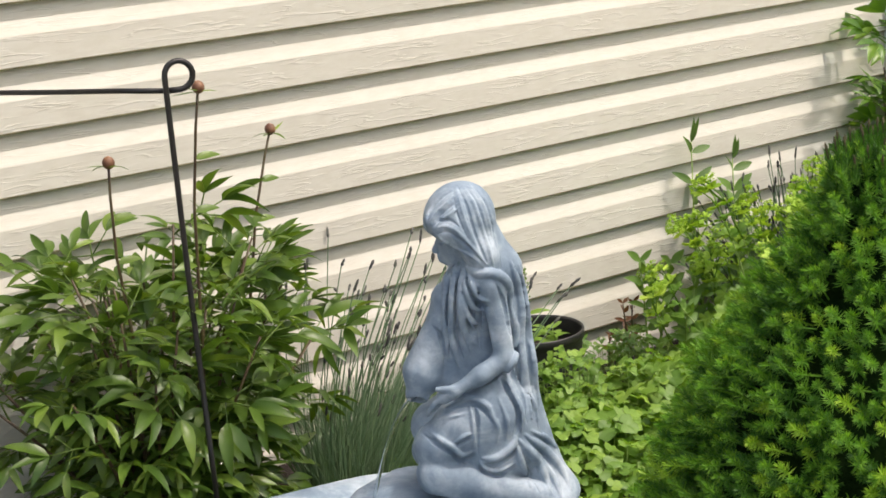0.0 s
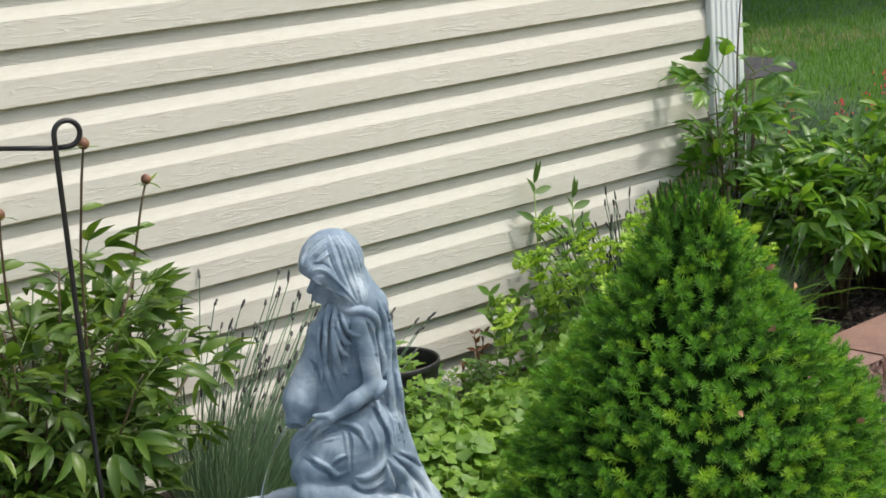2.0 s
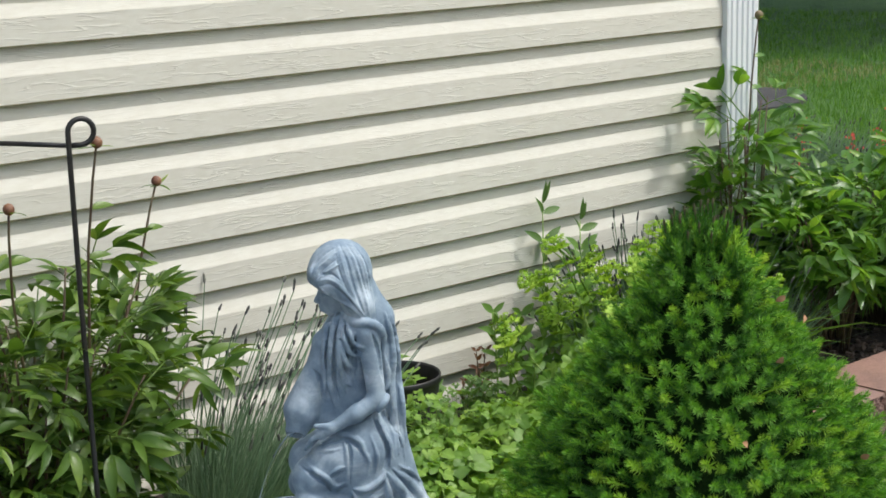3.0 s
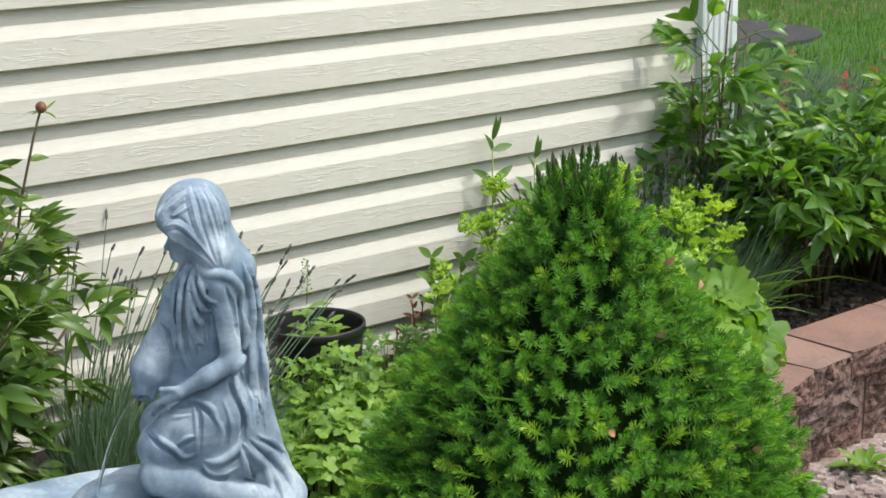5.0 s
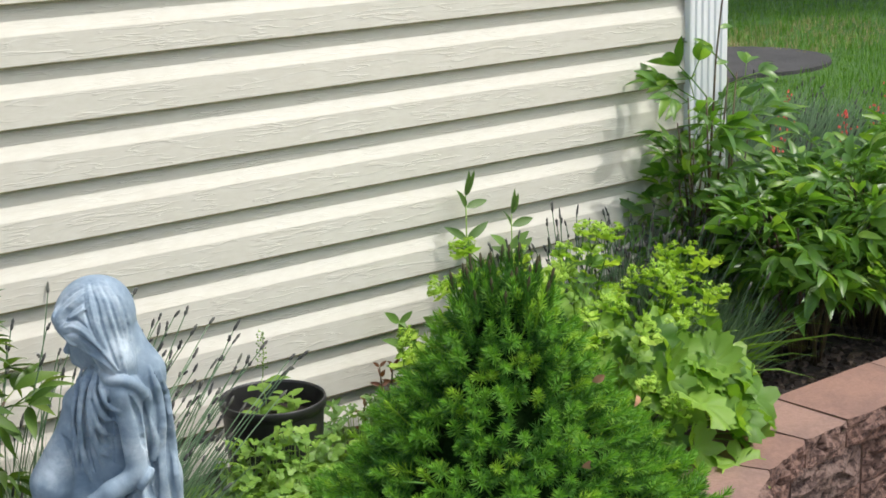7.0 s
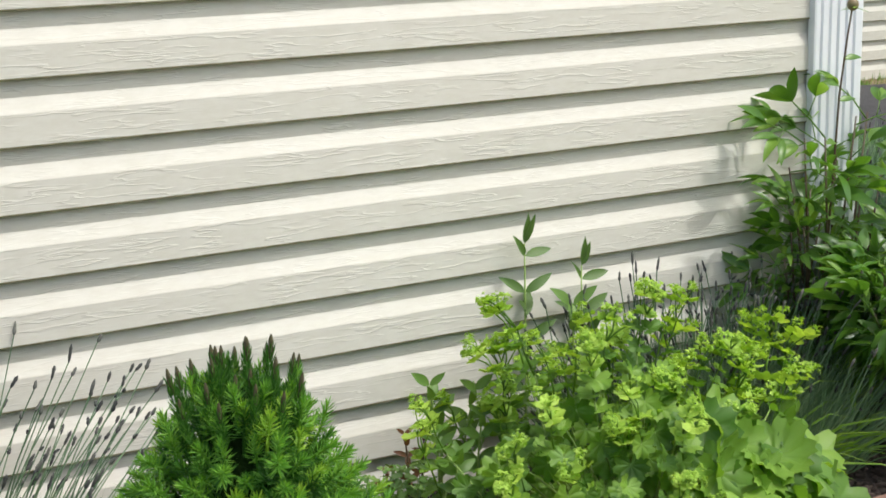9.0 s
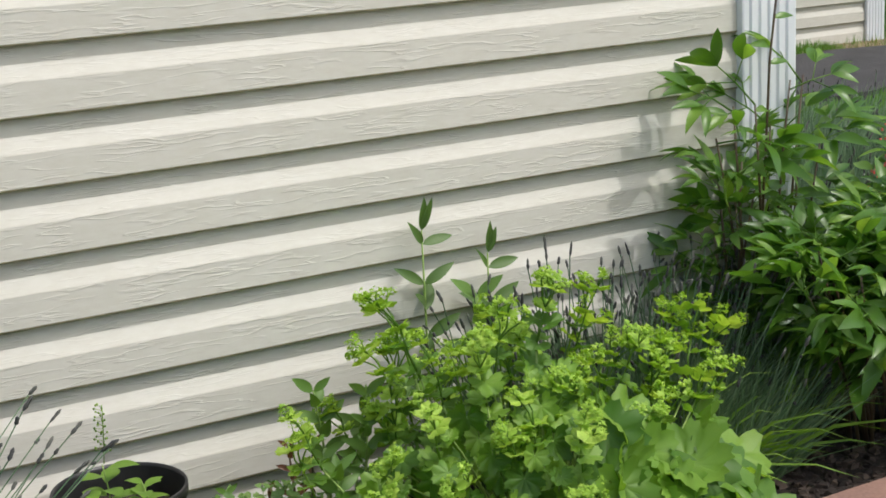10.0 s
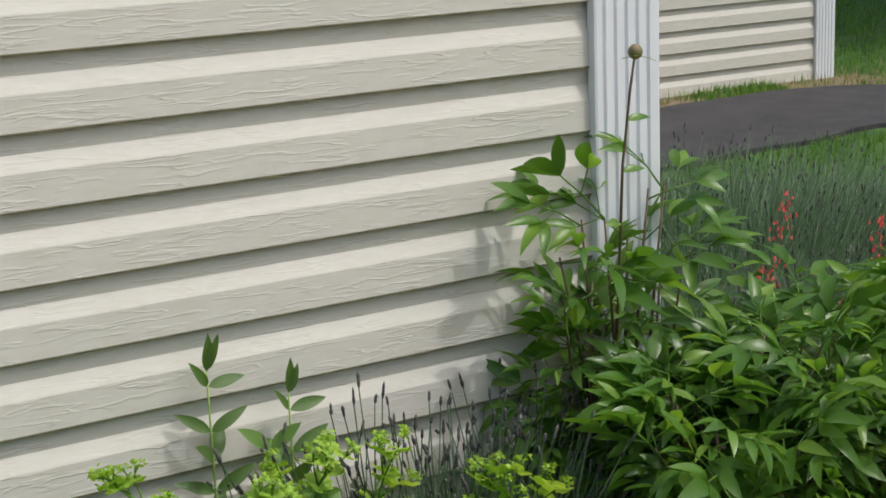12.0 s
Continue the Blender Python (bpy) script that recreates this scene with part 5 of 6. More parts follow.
def build_mantle():
    rng = random.Random(21)
    at = (2.17, -0.50)
    plant = empty("lady_mantle", pose(*at, BED))
    tagged(plant, "lady's mantle with scalloped leaves and yellow-green flower sprays", "perennial")
    leaves = [fan_leaf_mesh(k) for k in range(7)]
    sprays = [spray_mesh(60 + k) for k in range(7)]
    stalks = Soup()
    for n in range(230):
        a = n * 2.39996 + rng.uniform(-.3, .3)
        r = math.sqrt((n + .5) / 230)
        x, y = 0.37 * r * math.cos(a), 0.29 * r * math.sin(a) - 0.03
        top = (0.31 - 0.21 * r ** 1.8) + rng.uniform(-.09, .06)
        if x > 0.0:
            x *= 0.86
            y -= 0.03 * r if math.sin(a) < -0.2 else 0.0
        p = Vector((x, y, max(0.045, top)))
        foot = Vector((x * 0.25, y * 0.25, 0))
        stalks.add(*tube(arch(foot, p, 0.03), [0.0022, 0.0021, 0.002, 0.0019, 0.0018, 0.0016, 0.0014], 5))
        tilt = frame_of(Vector((x, y - 0.10, -0.10 - 0.35 * r)).normalized(), (x * 0.9, y * 0.9 - 0.25, 0.75))
        leaf = part("leaf", leaves[rng.randrange(7)], None, plant)
        leaf.matrix_local = Matrix.Translation(p) @ tilt @ Matrix.Rotation(rng.uniform(-.6, .6), 4, "Y") @ Matrix.Rotation(rng.uniform(-.6, .6), 4, "X") @ Matrix.Scale(rng.uniform(.42, .95) * (0.78 + 0.85 * (y < -0.12 and x > -0.05)), 4)
    tagged(part("leaf_stalk", stalks, MANTLE_STEM, plant), kind="stuff")
    for n in range(78):
        a = n * 2.39996 + 0.5 + rng.uniform(-.3, .3)
        r = math.sqrt((n + .5) / 78)
        x, y = 0.40 * r * math.cos(a), 0.29 * r * math.sin(a) + 0.04
        if (y < -0.08 and rng.random() < (0.75 if x > 0.0 else 0.4)) or (x < -0.20 and rng.random() < 0.7):
            continue
        z = 0.368 - 0.15 * r * r + rng.uniform(-.10, .06) + 0.05 * (y > 0)
        k = rng.randrange(7)
        d = Vector((x * 0.9 + rng.uniform(-.25, .25), y * 0.9 + rng.uniform(-.25, .25) - .05, 0.75)).normalized()
        m = Matrix.Translation((x, y, z - 0.10)) @ Vector((0, 0, 1)).rotation_difference(d).to_matrix().to_4x4() @ Matrix.Rotation(rng.random() * 6, 4, "Z") @ Matrix.Scale(rng.uniform(.8, 1.15), 4)
        spray = part("flower_stem", sprays[k][0], None, plant)
        spray.matrix_local = m
        tagged(part("blossom", sprays[k][1], None, spray, smooth=False), "tiny yellow-green flowers", kind="stuff")
        part("flower_stalk", Soup().add(*tube([(x * .35, y * .35, 0.0), (x * .8, y * .8, (z - .1) * .6), (x, y, z - .10)], [.002, .0018, .0016], 5)), MANTLE_STEM, plant)


build_mantle()


# ---------- lavender clumps ----------
def lavender_spike(p, d, length, soup, rng):
    """A closed dark flower head: a stack of small whorls at the tip of a stem."""
    n = 4
    path = [p + d * length * k / n for k in range(n + 1)]
    radii = [0.0010, 0.0031, 0.0024, 0.0029, 0.0007]
    soup.add(*tube(path, [r * rng.uniform(.8, 1.25) for r in radii], 5))


def build_lavender(name, at, spread, stems, blades, height, lean, seed, label, spike=0.022, width=0.0016, blade_height=0.55, mat=None, scatter=0.16, category="lavender", group="lavender clumps"):
    rng = random.Random(seed)
    z0 = ground_height(*at)
    plant = empty(name, pose(at[0], at[1], z0))
    tagged(plant, label, category, group=group)
    green, heads = Soup(), Soup()

    def spot():
        a, r = rng.random() * 6.283, math.sqrt(rng.random())
        x, y = spread[0] * r * math.cos(a), spread[1] * r * math.sin(a)
        return Vector((x, y, ground_height(at[0] + x, at[1] + y) - z0 - 0.01)), Vector((x / spread[0], y / spread[1], 0))

    for _ in range(stems):
        p, o = spot()
        h = height * rng.uniform(.42, 1.08) * (1 - 0.12 * max(0.0, o.x))
        q = p + Vector((lean[0] + 0.42 * o.x + rng.gauss(0, scatter), lean[1] + 0.2 * o.y + rng.gauss(0, .12), 1)).normalized() * h
        path = arch(p, q, 0.0, 4)
        bend = Vector((lean[0], lean[1], 0)) * h * 0.12
        path = [v - bend * math.sin(math.pi * k / 4) for k, v in enumerate(path)]
        green.add(*tube(path, [0.0016, 0.0015, 0.0014, 0.0013, 0.0012], 3, False))
        d = (path[-1] - path[-2]).normalized()
        lavender_spike(path[-1], (d + Vector((rng.gauss(0, .15), rng.gauss(0, .15), 0))).normalized(), spike * rng.uniform(.6, 1.35), heads, rng)
        if rng.random() < 0.45:
            lavender_spike(path[-1] - d * rng.uniform(.02, .05), (d + Vector((rng.gauss(0, .5), rng.gauss(0, .5), 0))).normalized(), spike * rng.uniform(.4, .7), heads, rng)
    for _ in range(blades):
        p, o = spot()
        h = height * blade_height * rng.uniform(.4, 1.15)
        d = Vector((lean[0] * 0.8 + 0.45 * o.x + rng.gauss(0, .22), lean[1] * .8 + 0.45 * o.y + rng.gauss(0, .22), 1)).normalized()
        side = d.cross(Vector((rng.gauss(0, 1), rng.gauss(0, 1), .1))).normalized() * width * rng.uniform(.7, 1.3)
        if mat:
            pts = [p + d * h * q + Vector((d.x, d.y, -1.1)) * h * 0.42 * q ** 2.5 for q in (0, .3, .55, .8, 1.0)]
            wide = (1, .95, .8, .5)
            rows = [v for c, k in zip(pts, wide) for v in (c - side * k, c + side * k)] + [pts[4]]
            green.add(rows, [(0, 1, 3, 2), (2, 3, 5, 4), (4, 5, 7, 6), (6, 7, 8)])
            continue
        m = p + d * h * 0.55
        t = p + d * h + Vector((d.x, d.y, -.25)) * h * 0.16
        green.add([p - side, p + side, m + side * .8, t, m - side * .8], [(0, 1, 2, 4), (4, 2, 3)])
    tagged(part("foliage", green, mat or LAVENDER_LEAF, plant, smooth=False), kind="stuff")
    if stems:
        tagged(part("blossom", heads, LAVENDER_SPIKE, plant, "dark closed lavender spikes"), kind="stuff")


build_lavender("lavender", (1.08, -0.34), (0.13, 0.12), 150, 2800, 0.50, (0.48, -0.02), 3, "grey-green lavender with dark closed spikes beside the peony")
build_lavender("lavender", (2.62, -0.17), (0.34, 0.09), 420, 6400, 0.40, (0.02, -0.02), 4, "grey-green lavender with dark spikes against the siding", 0.022, 0.0014, 0.72, scatter=0.32)
build_lavender("lavender", (2.66, -0.30), (0.20, 0.12), 40, 1500, 0.30, (0.10, -0.10), 10, "dark blue-green lavender foliage in the peony's shade", 0.018, 0.0016, 0.9)
build_lavender("daylily", (2.60, -0.36), (0.10, 0.07), 0, 90, 0.40, (0.42, -0.10), 9, "clump of arching bright green strap leaves", 0.018, 0.0042, 1.0, COVER_LEAF, category="daylily", group="strap-leaved clumps")
build_lavender("lavender", (4.55, 1.45), (0.95, 0.75), 560, 11000, 0.33, (0.12, 0.0), 6, "wide bank of blue-green lavender with dark spikes", 0.022, 0.0019, 0.85, scatter=0.25)
build_lavender("lavender", (4.15, 0.75), (0.5, 0.35), 160, 3800, 0.30, (0.12, 0.0), 7, "low blue-green lavender behind the peonies", 0.022, 0.0019, 0.85, scatter=0.25)


# ---------- ground cover and small plants ----------
def trefoil(size, seed):
    rng = random.Random(seed)
    s = Soup()
    for k in range(3):
        v, f = round_lobed_leaf(size * rng.uniform(.85, 1.1), 3, 0.25, rng.randrange(99), 0.34)
        a = (k - 1) * 1.75
        m = Matrix.Rotation(a, 4, "Z") @ Matrix.Translation((size * 0.75, 0, 0)) @ Matrix.Rotation(rng.uniform(-.3, .5), 4, "Y")
        s.add(turned(v, m), f)
    return np.concatenate(s.verts), s.faces


def build_cover(name, centre, spread, count, height, size, mat, seed, label, category="ground cover", keep=None):
    rng = random.Random(seed)
    z0 = ground_height(*centre)
    plant = empty(name, pose(*centre, z0))
    tagged(plant, label, category)
    kinds = [trefoil(size, seed * 9 + k) for k in range(6)]
    leaves, stems = Soup(), Soup()
    for n in range(count):
        a, r = rng.random() * 6.283, math.sqrt(rng.random())
        x, y = spread[0] * r * math.cos(a), spread[1] * r * math.sin(a)
        if keep and not keep(centre[0] + x, centre[1] + y):
            continue
        h = height * (1 - 0.5 * r * r) * rng.uniform(.45, 1.1)
        p = Vector((x, y, h))
        stems.add(*tube([(x * .93, y * .93, -.01), (x * .97, y * .97, h * .6), p], [.0012, .001, .0008], 3, False))
        m = Matrix.Translation(p) @ Matrix.Rotation(rng.random() * 6.28, 4, "Z") @ Matrix.Rotation(rng.uniform(-.2, .6), 4, "Y") @ Matrix.Rotation(rng.uniform(-.4, .4), 4, "X") @ Matrix.Scale(rng.uniform(.6, 1.25), 4)
        v, f = kinds[rng.randrange(6)]
        leaves.add(turned(v, m), f)
    tagged(part("foliage", leaves, mat, plant), kind="stuff")
    tagged(part("stem", stems, MANTLE_STEM, plant), kind="stuff")


not_pot = lambda x, y: math.hypot(x - 1.575, y + 0.215) > 0.122
build_cover("columbine", (1.30, -0.55), (0.30, 0.24), 330, 0.17, 0.021, COVER_LEAF, 5, "bright green lobed columbine leaves round the statue", keep=not_pot)
build_cover("columbine", (1.68, -0.52), (0.28, 0.22), 290, 0.17, 0.021, COVER_LEAF, 6, "bright green lobed leaves below the black pot", keep=not_pot)
build_cover("columbine", (1.44, -0.42), (0.16, 0.10), 170, 0.24, 0.015, COVER_LEAF, 7, "young columbine leaves in front of the pot", keep=not_pot)
build_cover("columbine", (1.83, -0.20), (0.14, 0.12), 110, 0.15, 0.011, WEED_LEAF, 8, "small weedy seedlings at the foot of the siding", keep=not_pot)
build_cover("columbine", (0.60, -0.70), (0.35, 0.18), 220, 0.14, 0.016, COVER_LEAF, 12, "low green leaves under the peony")
build_cover("strawberry", (3.72, -0.48), (0.36, 0.12), 220, 0.17, 0.022, MANTLE_FLOWER, 14, "low bright green plants along the retaining wall")
build_cover("strawberry", (3.95, 0.02), (0.3, 0.2), 160, 0.14, 0.020, COVER_LEAF, 15, "bright green low plants near the lawn")


def build_shoot(at, top, pairs, size, seed, label, name="milkweed", mat=None, bend=(0, 0), stem_mat=None, tipped=False):
    """An upright stem with opposite pairs of oval leaves."""
    rng = random.Random(seed)
    z0 = ground_height(*at)
    plant = empty(name, pose(at[0], at[1], z0))
    tagged(plant, label, "wild plant", group="tall wild shoots")
    h = top - z0
    path = [Vector((bend[0] * t * t, bend[1] * t * t, h * t - 0.01 * (t == 0))) for t in (0, .25, .5, .75, 1)]
    part("stem", Soup().add(*tube(path, [.003, .0028, .0025, .0021, .0014], 6)), stem_mat or MANTLE_STEM, plant)
    for k in range(pairs):
        t = 1 - 0.72 * k / pairs + (0.05 if tipped and k == 1 else 0)
        i = min(3, int(t * 4))
        q = path[i].lerp(path[i + 1], t * 4 - i)
        a = k * math.pi / 2 - 0.25 + rng.uniform(-.25, .25)
        for side in (0, math.pi):
            L = size * (0.80 + 0.20 * min(1, k / 2)) * rng.uniform(.85, 1.15)
            v, f = blade_leaf(L, L * rng.uniform(.34, .42) * (0.78 if tipped else 1.0), rng.uniform(.25, .5), rng.uniform(.1, .6) * min(1, k / 2), 7, .001, .42, rng.random())
            rise = 0.75 - 0.35 * k / pairs
            d = Vector((math.cos(a + side), 0.55 * math.sin(a + side) - 0.12, rise)).normalized()
            if tipped and k < 2:
                way = ((0.05, 0.34), (0.95, -0.55))[k][1 if side else 0]
                d = Vector((way, -0.15, (1.0, 0.9 if side else 0.22)[k])).normalized()
            m = Matrix.Translation(q) @ frame_of(d, (0.15 * d.x + rng.uniform(-.5, .5), -1.0, 0.7))
            part("leaf", Soup().add(turned(v, m), f), mat or WEED_LEAF, plant)


build_shoot((2.232, -0.036), 0.545, 7, 0.074, 1, "tall broad-leaved wild shoot against the cream siding", mat=SHOOT_LEAF, tipped=True)
build_shoot((2.368, -0.038), 0.482, 6, 0.070, 2, "shorter broad-leaved wild shoot against the cream siding", mat=SHOOT_LEAF, tipped=True)
build_shoot((2.305, -0.10), 0.42, 5, 0.078, 3, "leafy wild shoot behind the lady's mantle")
build_shoot((1.975, -0.13), 0.33, 7, 0.055, 4, "narrow-leaved wild shoot beside the lady's mantle", bend=(-0.03, -0.02))
build_shoot((2.03, -0.11), 0.30, 6, 0.055, 5, "narrow-leaved wild shoot by the siding", bend=(0.02, -0.03))
for n, (x, y, h) in enumerate(((1.90, -0.33, .27), (1.97, -0.27, .31), (2.05, -0.22, .34), (2.10, -0.30, .36), (1.88, -0.42, .24), (2.0, -0.40, .30))):
    build_shoot((x, y), h, 8, 0.050, 40 + n, "narrow-leaved green shoot among the lady's mantle", bend=(0.02 * (n % 3 - 1), -0.03))
build_shoot((1.93, -0.22), 0.25, 6, 0.045, 6, "green wild shoot with narrow leaves in the bed", bend=(-0.02, -0.03))
build_shoot((1.905, -0.14), 0.24, 6, 0.028, 7, "reddish-brown weed at the foot of the siding", "red_weed", RED_LEAF, (-0.01, 0), PEONY_STEM)
build_shoot((1.95, -0.10), 0.22, 6, 0.026, 8, "reddish-brown weed among green shoots", "red_weed", RED_LEAF, (0.01, 0), PEONY_STEM)
build_shoot((1.86, -0.12), 0.17, 5, 0.026, 9, "small reddish weed near the siding", "red_weed", RED_LEAF, (0.0, -.01), PEONY_STEM)
for n, (x, y, h) in enumerate(((1.80, -0.10, .17), (1.84, -0.17, .15), (1.90, -0.26, .17), (1.80, -0.27, .14), (1.99, -0.30, .2), (1.76, -0.16, .12))):
    build_shoot((x, y), h, 6, 0.030, 20 + n, "low green weed along the siding", "weed", WEED_LEAF, (0.01 * (n % 3 - 1), -.01))

# weeds that grow in the pot
for n, (dx, dy, h, size) in enumerate(((-0.02, 0.0, .10, .052), (0.035, -0.02, .06, .042), (-0.05, -0.03, .06, .046), (0.045, 0.02, .05, .034), (0.0, -0.05, .035, .040))):
    rng = random.Random(70 + n)
    weed = empty("seedling", pose(1.575 + dx, -0.215 + dy, 0.213))
    tagged(weed, "young green seedling growing in the black pot", "seedling", group="seedlings in the pot")
    part("stem", Soup().add(*tube([(0, 0, -.01), (0.004, 0, h * .5), (-.003, 0, h)], [.0018, .0015, .001], 5)), MANTLE_STEM, weed)
    for k in range(6):
        v, f = blade_leaf(size * rng.uniform(.8, 1.2), size * rng.uniform(.5, .65), .2, .35, 6, .001, .5, rng.random())
        a = k * 2.4 + n
        part("leaf", Soup().add(turned(v, Matrix.Translation((0, 0, h * (0.35 + .11 * k))) @ frame_of((math.cos(a), math.sin(a), .35))), f), COVER_LEAF, weed)
    if n == 0:
        head = Soup()
        head.add(*tube([(0, 0, h), (0.004, 0, h + .05), (0.006, 0, h + .095)], .0009, 4))
        for k in range(34):
            t = k / 34
            a = k * 2.4
            r = 0.012 * (1 - .5 * t)
            c = Vector((r * math.cos(a), r * math.sin(a), h + .02 + .08 * t))
            head.add(*tube([(0.004, 0, c.z - .004), c], .0005, 3, False))
            head.add(*ball(.0018, 1.2, c, 4, 5))
        part("seed_head", head, COVER_LEAF, weed, "pale airy seed head")


# ---------- coral bells ----------
def build_coral(at, flowers, seed):
    rng = random.Random(seed)
    z0 = ground_height(*at)
    plant = empty("coral_bells", pose(at[0], at[1], z0))
    tagged(plant, "coral bells with small red flowers on thin stems", "perennial", group="coral bells")
    leaves = Soup()
    for k in range(26):
        a, r = rng.random() * 6.28, rng.uniform(.02, .14)
        v, f = round_lobed_leaf(rng.uniform(.02, .032), 6, .2, k, .2)
        leaves.add(turned(v, Matrix.Translation((r * math.cos(a), r * math.sin(a), rng.uniform(.04, .12))) @ Matrix.Rotation(a, 4, "Z") @ Matrix.Rotation(.3, 4, "Y")), f)
    tagged(part("foliage", leaves, COVER_LEAF, plant), kind="stuff")
    for fx, fy, fz in flowers:
        p = Vector((fx - at[0], fy - at[1], fz - z0))
        part("stem", Soup().add(*tube(arch((p.x * .3, p.y * .3, 0), p, 0.0, 5), .0011, 4)), PEONY_STEM, plant)
        bells = Soup()
        for k in range(16):
            q = p + Vector((rng.gauss(0, .012), rng.gauss(0, .012), -rng.uniform(0, .06)))
            v, f = lathe([(.0006, .003), (.0024, .001), (.0021, -.002), (.0030, -.004)], 6)
            bells.add([(x + q.x, y + q.y, z + q.z) for x, y, z in v], f)
        tagged(part("blossom", bells, CORAL, plant), "red bell-shaped flowers", kind="stuff")


build_coral((3.70, 0.12), [(3.60, 0.15, 0.615), (3.56, 0.13, 0.565), (3.50, 0.10, 0.475), (3.54, 0.12, 0.485), (3.72, 0.12, 0.375)], 1)
build_coral((3.98, 0.15), [(3.87, 0.15, 0.52), (3.85, 0.13, 0.49), (3.80, 0.10, 0.40), (4.06, 0.10, 0.60), (4.10, 0.12, 0.57), (3.99, 0.12, 0.53), (4.15, 0.10, 0.40), (4.17, .1, .26)], 2)
build_coral((4.25, 0.10), [(4.22, 0.10, 0.50), (4.30, 0.05, 0.44), (4.40, 0.1, 0.46)], 3)


# ---------- lawn, gravel, mulch ----------
def build_grass(name, count, area, height, mat, seed, label, keep=None, width=0.0022):
    rng = random.Random(seed)
    s = Soup()
    verts, faces = [], []
    x0, x1, y0, y1 = area
    n = 0
    for _ in range(count):
        x, y = rng.uniform(x0, x1), rng.uniform(y0, y1)
        if keep and not keep(x, y, rng):
            continue
        z = ground_height(x, y)
        for _ in range(4):
            h = height * rng.uniform(.5, 1.2)
            a = rng.random() * 6.283
            l = rng.uniform(.1, .75) * h
            px, py = x + rng.gauss(0, .012), y + rng.gauss(0, .012)
            w = width * rng.uniform(.7, 1.4)
            sx, sy = -math.sin(a) * w, math.cos(a) * w
            tx, ty = px + math.cos(a) * l, py + math.sin(a) * l
            verts += [(px - sx, py - sy, z - .01), (px + sx, py + sy, z - .01), (tx, ty, z + h)]
            faces.append((n, n + 1, n + 2))
            n += 3
    s.verts, s.faces, s.count = [np.array(verts)], faces, n
    tagged(part(name, s, mat, smooth=False), label, "grass", kind="stuff")


def on_lawn(x, y, rng):
    if 3.2 < x < 7.1 + 0.55 * math.sqrt(max(0.0, 1 - ((y - 3.33) / 0.57) ** 2)) and 2.74 < y < 3.92:
        return False
    if y > FAR_Y - 0.02 and 3.4 < x < 7.7:
        return False
    if (x - 4.5) ** 2 / 1.05 ** 2 + (y - 1.4) ** 2 / 0.85 ** 2 < 1:
        return False
    if 3.85 < y < 4.2 and 3.4 < x < 7.8 and rng.random() < 0.80:
        return False
    d = math.hypot(x - 1.4, y + 2.2)
    return rng.random() < min(1.0, (6.5 / d) ** 1.5)


build_grass("lawn_grass", 52000, (4.65, 13.5, -0.8, 8.5), 0.055, GRASS, 31, "mown green lawn grass", on_lawn, 0.0030)
build_grass("dry_grass", 520, (4.2, 8.0, 3.86, 4.17), 0.030, DRY_GRASS, 32, "dry straw-coloured grass along the drive", None, 0.0028)
build_grass("weedy_grass", 200, (6.5, 7.1, 3.90, 4.15), 0.05, GRASS, 33, "tuft of green weeds at the far wall's foot", None, 0.004)
build_grass("dry_grass", 380, (7.5, 9.2, 3.2, 4.4), 0.05, DRY_GRASS, 35, "dry patch of lawn at the end of the drive", None, 0.003)
build_grass("bed_grass", 130, (4.3, 4.9, -0.7, 0.9), 0.12, GRASS, 34, "grass growing at the end of the bed", None, 0.003)


def build_stones(name, count, where, size, mat, seed, label, category):
    rng = random.Random(seed)
    s = Soup()
    cube = [(-1, -1, -1), (1, -1, -1), (1, 1, -1), (-1, 1, -1), (-.7, -.7, 1), (.7, -.7, 1), (.7, .7, 1), (-.7, .7, 1)]
    cf = [(3, 2, 1, 0), (4, 5, 6, 7), (0, 1, 5, 4), (1, 2, 6, 5), (2, 3, 7, 6), (3, 0, 4, 7)]
    for _ in range(count):
        x, y = where(rng)
        k = size * rng.uniform(.4, 1.2)
        m = Matrix.Translation((x, y, ground_height(x, y) + k * .2)) @ Matrix.Rotation(rng.random() * 6, 4, "Z") @ Matrix.Rotation(rng.uniform(-.5, .5), 4, "X")
        v = [(a * k * rng.uniform(.7, 1.1), b * k * rng.uniform(.45, .8), c * k * rng.uniform(.25, .5)) for a, b, c in cube]
        s.add(turned(v, m), cf)
    tagged(part(name, s, mat, smooth=False), label, category, kind="stuff")


def island_material(name, a, b, c):
    m, nt, bsdf = material(name)
    r = nt.nodes.new("ShaderNodeNewGeometry").outputs["Random Per Island"]
    nt.links.new(ramp(nt, r, [(0.0, a), (0.5, b), (1.0, c)]), bsdf.inputs["Base Color"])
    bsdf.inputs["Roughness"].default_value = 0.9
    bump(nt, noise_of(nt, coords(nt), 200.0, 4), 0.4, 0.002, bsdf)
    return m


PEBBLE = island_material("mixed_pebble", (0.13, 0.10, 0.095), (0.27, 0.20, 0.18), (0.46, 0.41, 0.37))
CHIP = island_material("bark_chip", (0.012, 0.008, 0.006), (0.034, 0.022, 0.016), (0.09, 0.065, 0.048))


def gravel_spot(rng):
    x = rng.uniform(1.9, 3.6)
    return x, inner_edge(x) - 0.22 - rng.random() ** 1.5 * 0.5


build_stones("gravel", 1800, gravel_spot, 0.013, PEBBLE, 41, "mixed reddish gravel at the foot of the wall", "gravel")
build_stones("bark_mulch", 2600, lambda r: (r.uniform(2.3, 4.3), r.uniform(-0.60, -0.05)), 0.013, CHIP, 42, "dark bark mulch chips on the bed", "mulch")


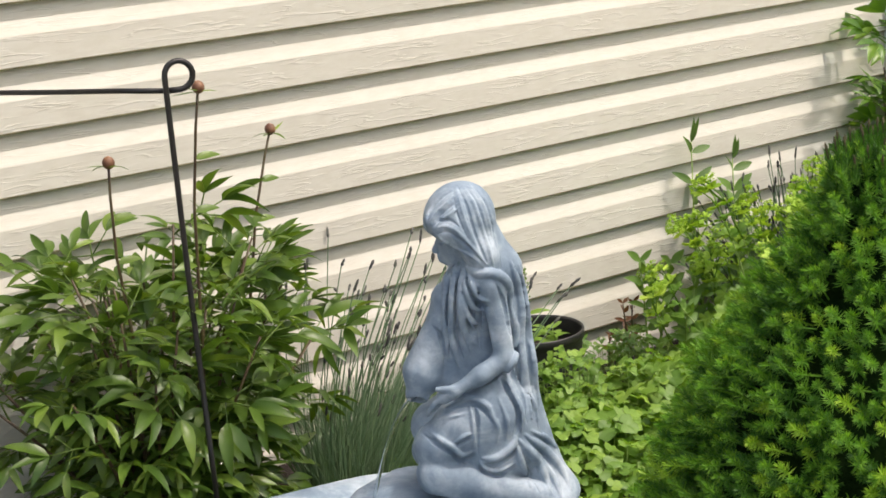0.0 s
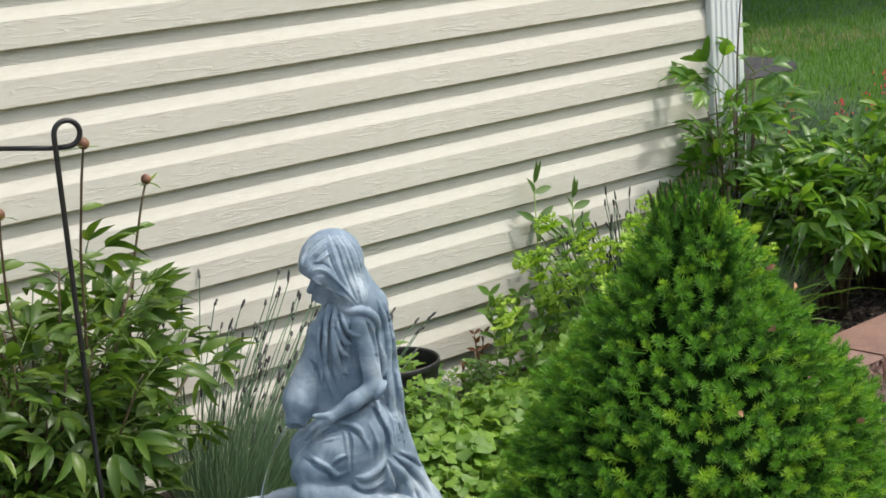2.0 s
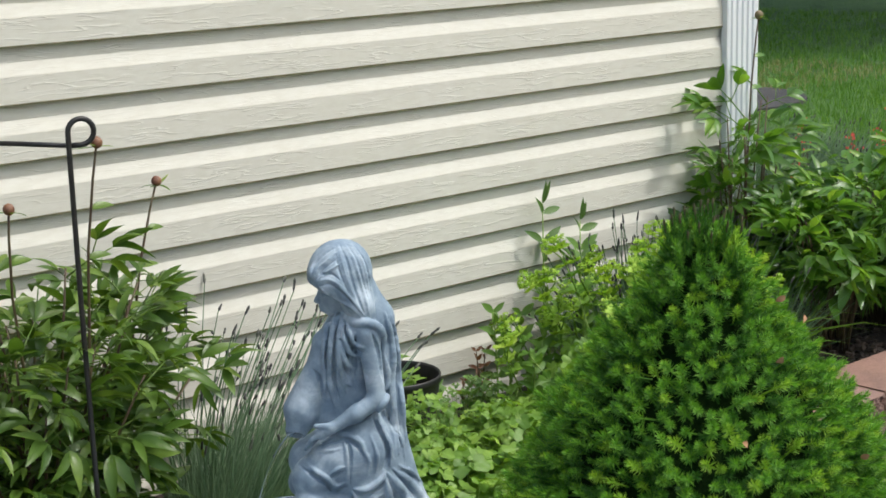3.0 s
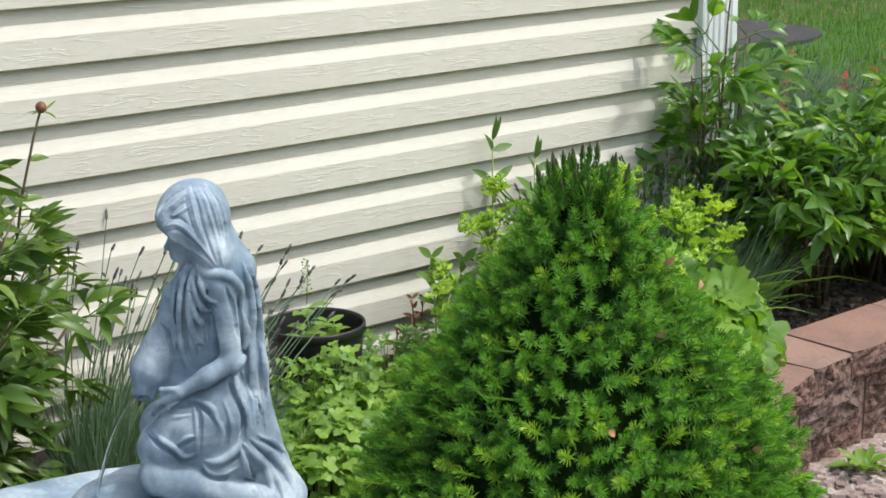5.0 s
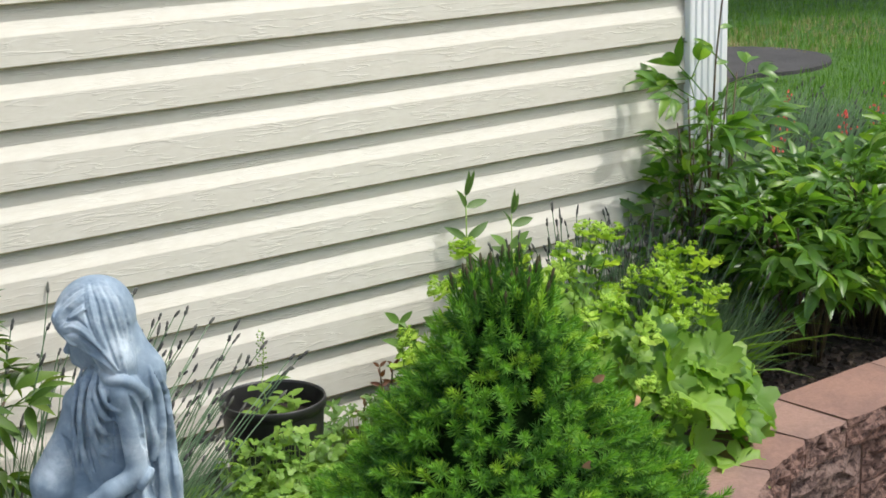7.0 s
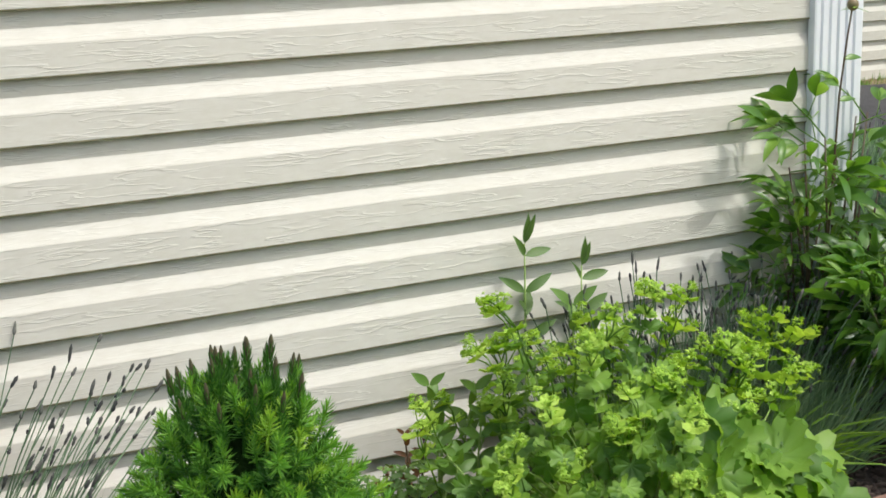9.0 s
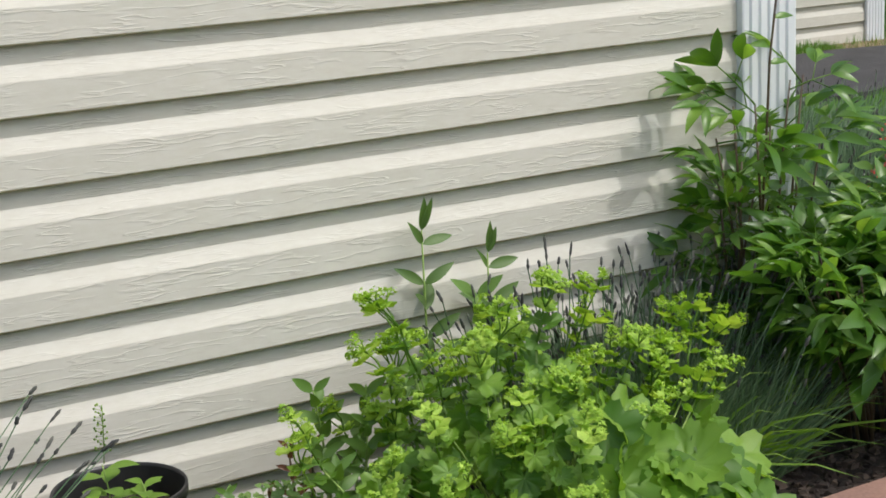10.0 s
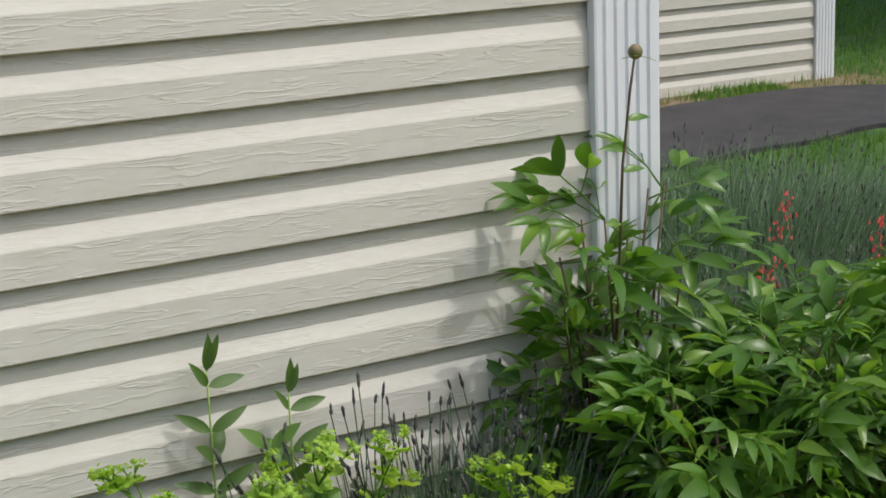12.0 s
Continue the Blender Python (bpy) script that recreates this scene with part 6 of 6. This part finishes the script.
def build_dandelion(at, seed):
    rng = random.Random(seed)
    plant = empty("dandelion", pose(at[0], at[1], ground_height(*at)))
    tagged(plant, "green dandelion rosette in the gravel", "weed")
    for k in range(11):
        a = k * 2.4
        v, f = blade_leaf(rng.uniform(.06, .10), rng.uniform(.018, .026), .3, .5, 8, .003, .62, k)
        part("leaf", Soup().add(turned(v, Matrix.Translation((0, 0, .004)) @ frame_of((math.cos(a), math.sin(a), rng.uniform(.4, 1.3)))), f), COVER_LEAF, plant)


build_dandelion((2.53, -0.93), 3)


# ---------- shade trees beyond the lawn ----------
def build_tree(at, height, radius, seed, leaves=5200):
    rng = random.Random(seed)
    z0 = ground_height(*at)
    tree = empty("shade_tree", pose(at[0], at[1], z0))
    tagged(tree, "leafy green shade tree at the lawn's edge", "tree", group="shade trees")
    part("trunk", Soup().add(*tube([(0, 0, -.1), (.03, 0, height * .25), (0, .05, height * .5), (.05, 0, height * .8)], [.19, .15, .11, .03], 12)), BARK, tree)
    crown = Soup()
    tips = []
    for k in range(13):
        a = k * 2.4
        s = Vector((0, 0, height * rng.uniform(.25, .6)))
        e = Vector((math.cos(a) * radius * rng.uniform(.5, .85), math.sin(a) * radius * rng.uniform(.5, .85), height * rng.uniform(.5, .95)))
        part("limb", Soup().add(*tube(arch(s, e, .25, 5), [.07, .06, .05, .038, .025, .012], 7)), BARK, tree)
        tips += [s.lerp(e, t) for t in (.5, .75, 1.0)]
    for _ in range(leaves):
        c = tips[rng.randrange(len(tips))]
        p = c + Vector((rng.gauss(0, .42), rng.gauss(0, .42), rng.gauss(0, .36))) * radius * .42
        p.z = max(p.z, height * 0.30)
        L = rng.uniform(.13, .24)
        v, f = blade_leaf(L, L * .6, .2, .4, 4, 0, .5, 0)
        crown.add(turned(v, Matrix.Translation(p) @ frame_of((rng.gauss(0, 1), rng.gauss(0, 1), rng.gauss(-.3, .6)), (rng.gauss(0, .5), rng.gauss(0, .5), 1))), f)
    tagged(part("crown", crown, TREE_LEAF, tree), kind="stuff")


build_tree((12.0, 4.9), 7.5, 2.7, 1, 30000)
build_tree((14.2, 6.4), 7.5, 3.4, 2, 16000)
build_tree((18.5, 8.8), 8.5, 3.6, 3)
build_tree((11.8, 12.5), 8.0, 3.4, 4, 4200)
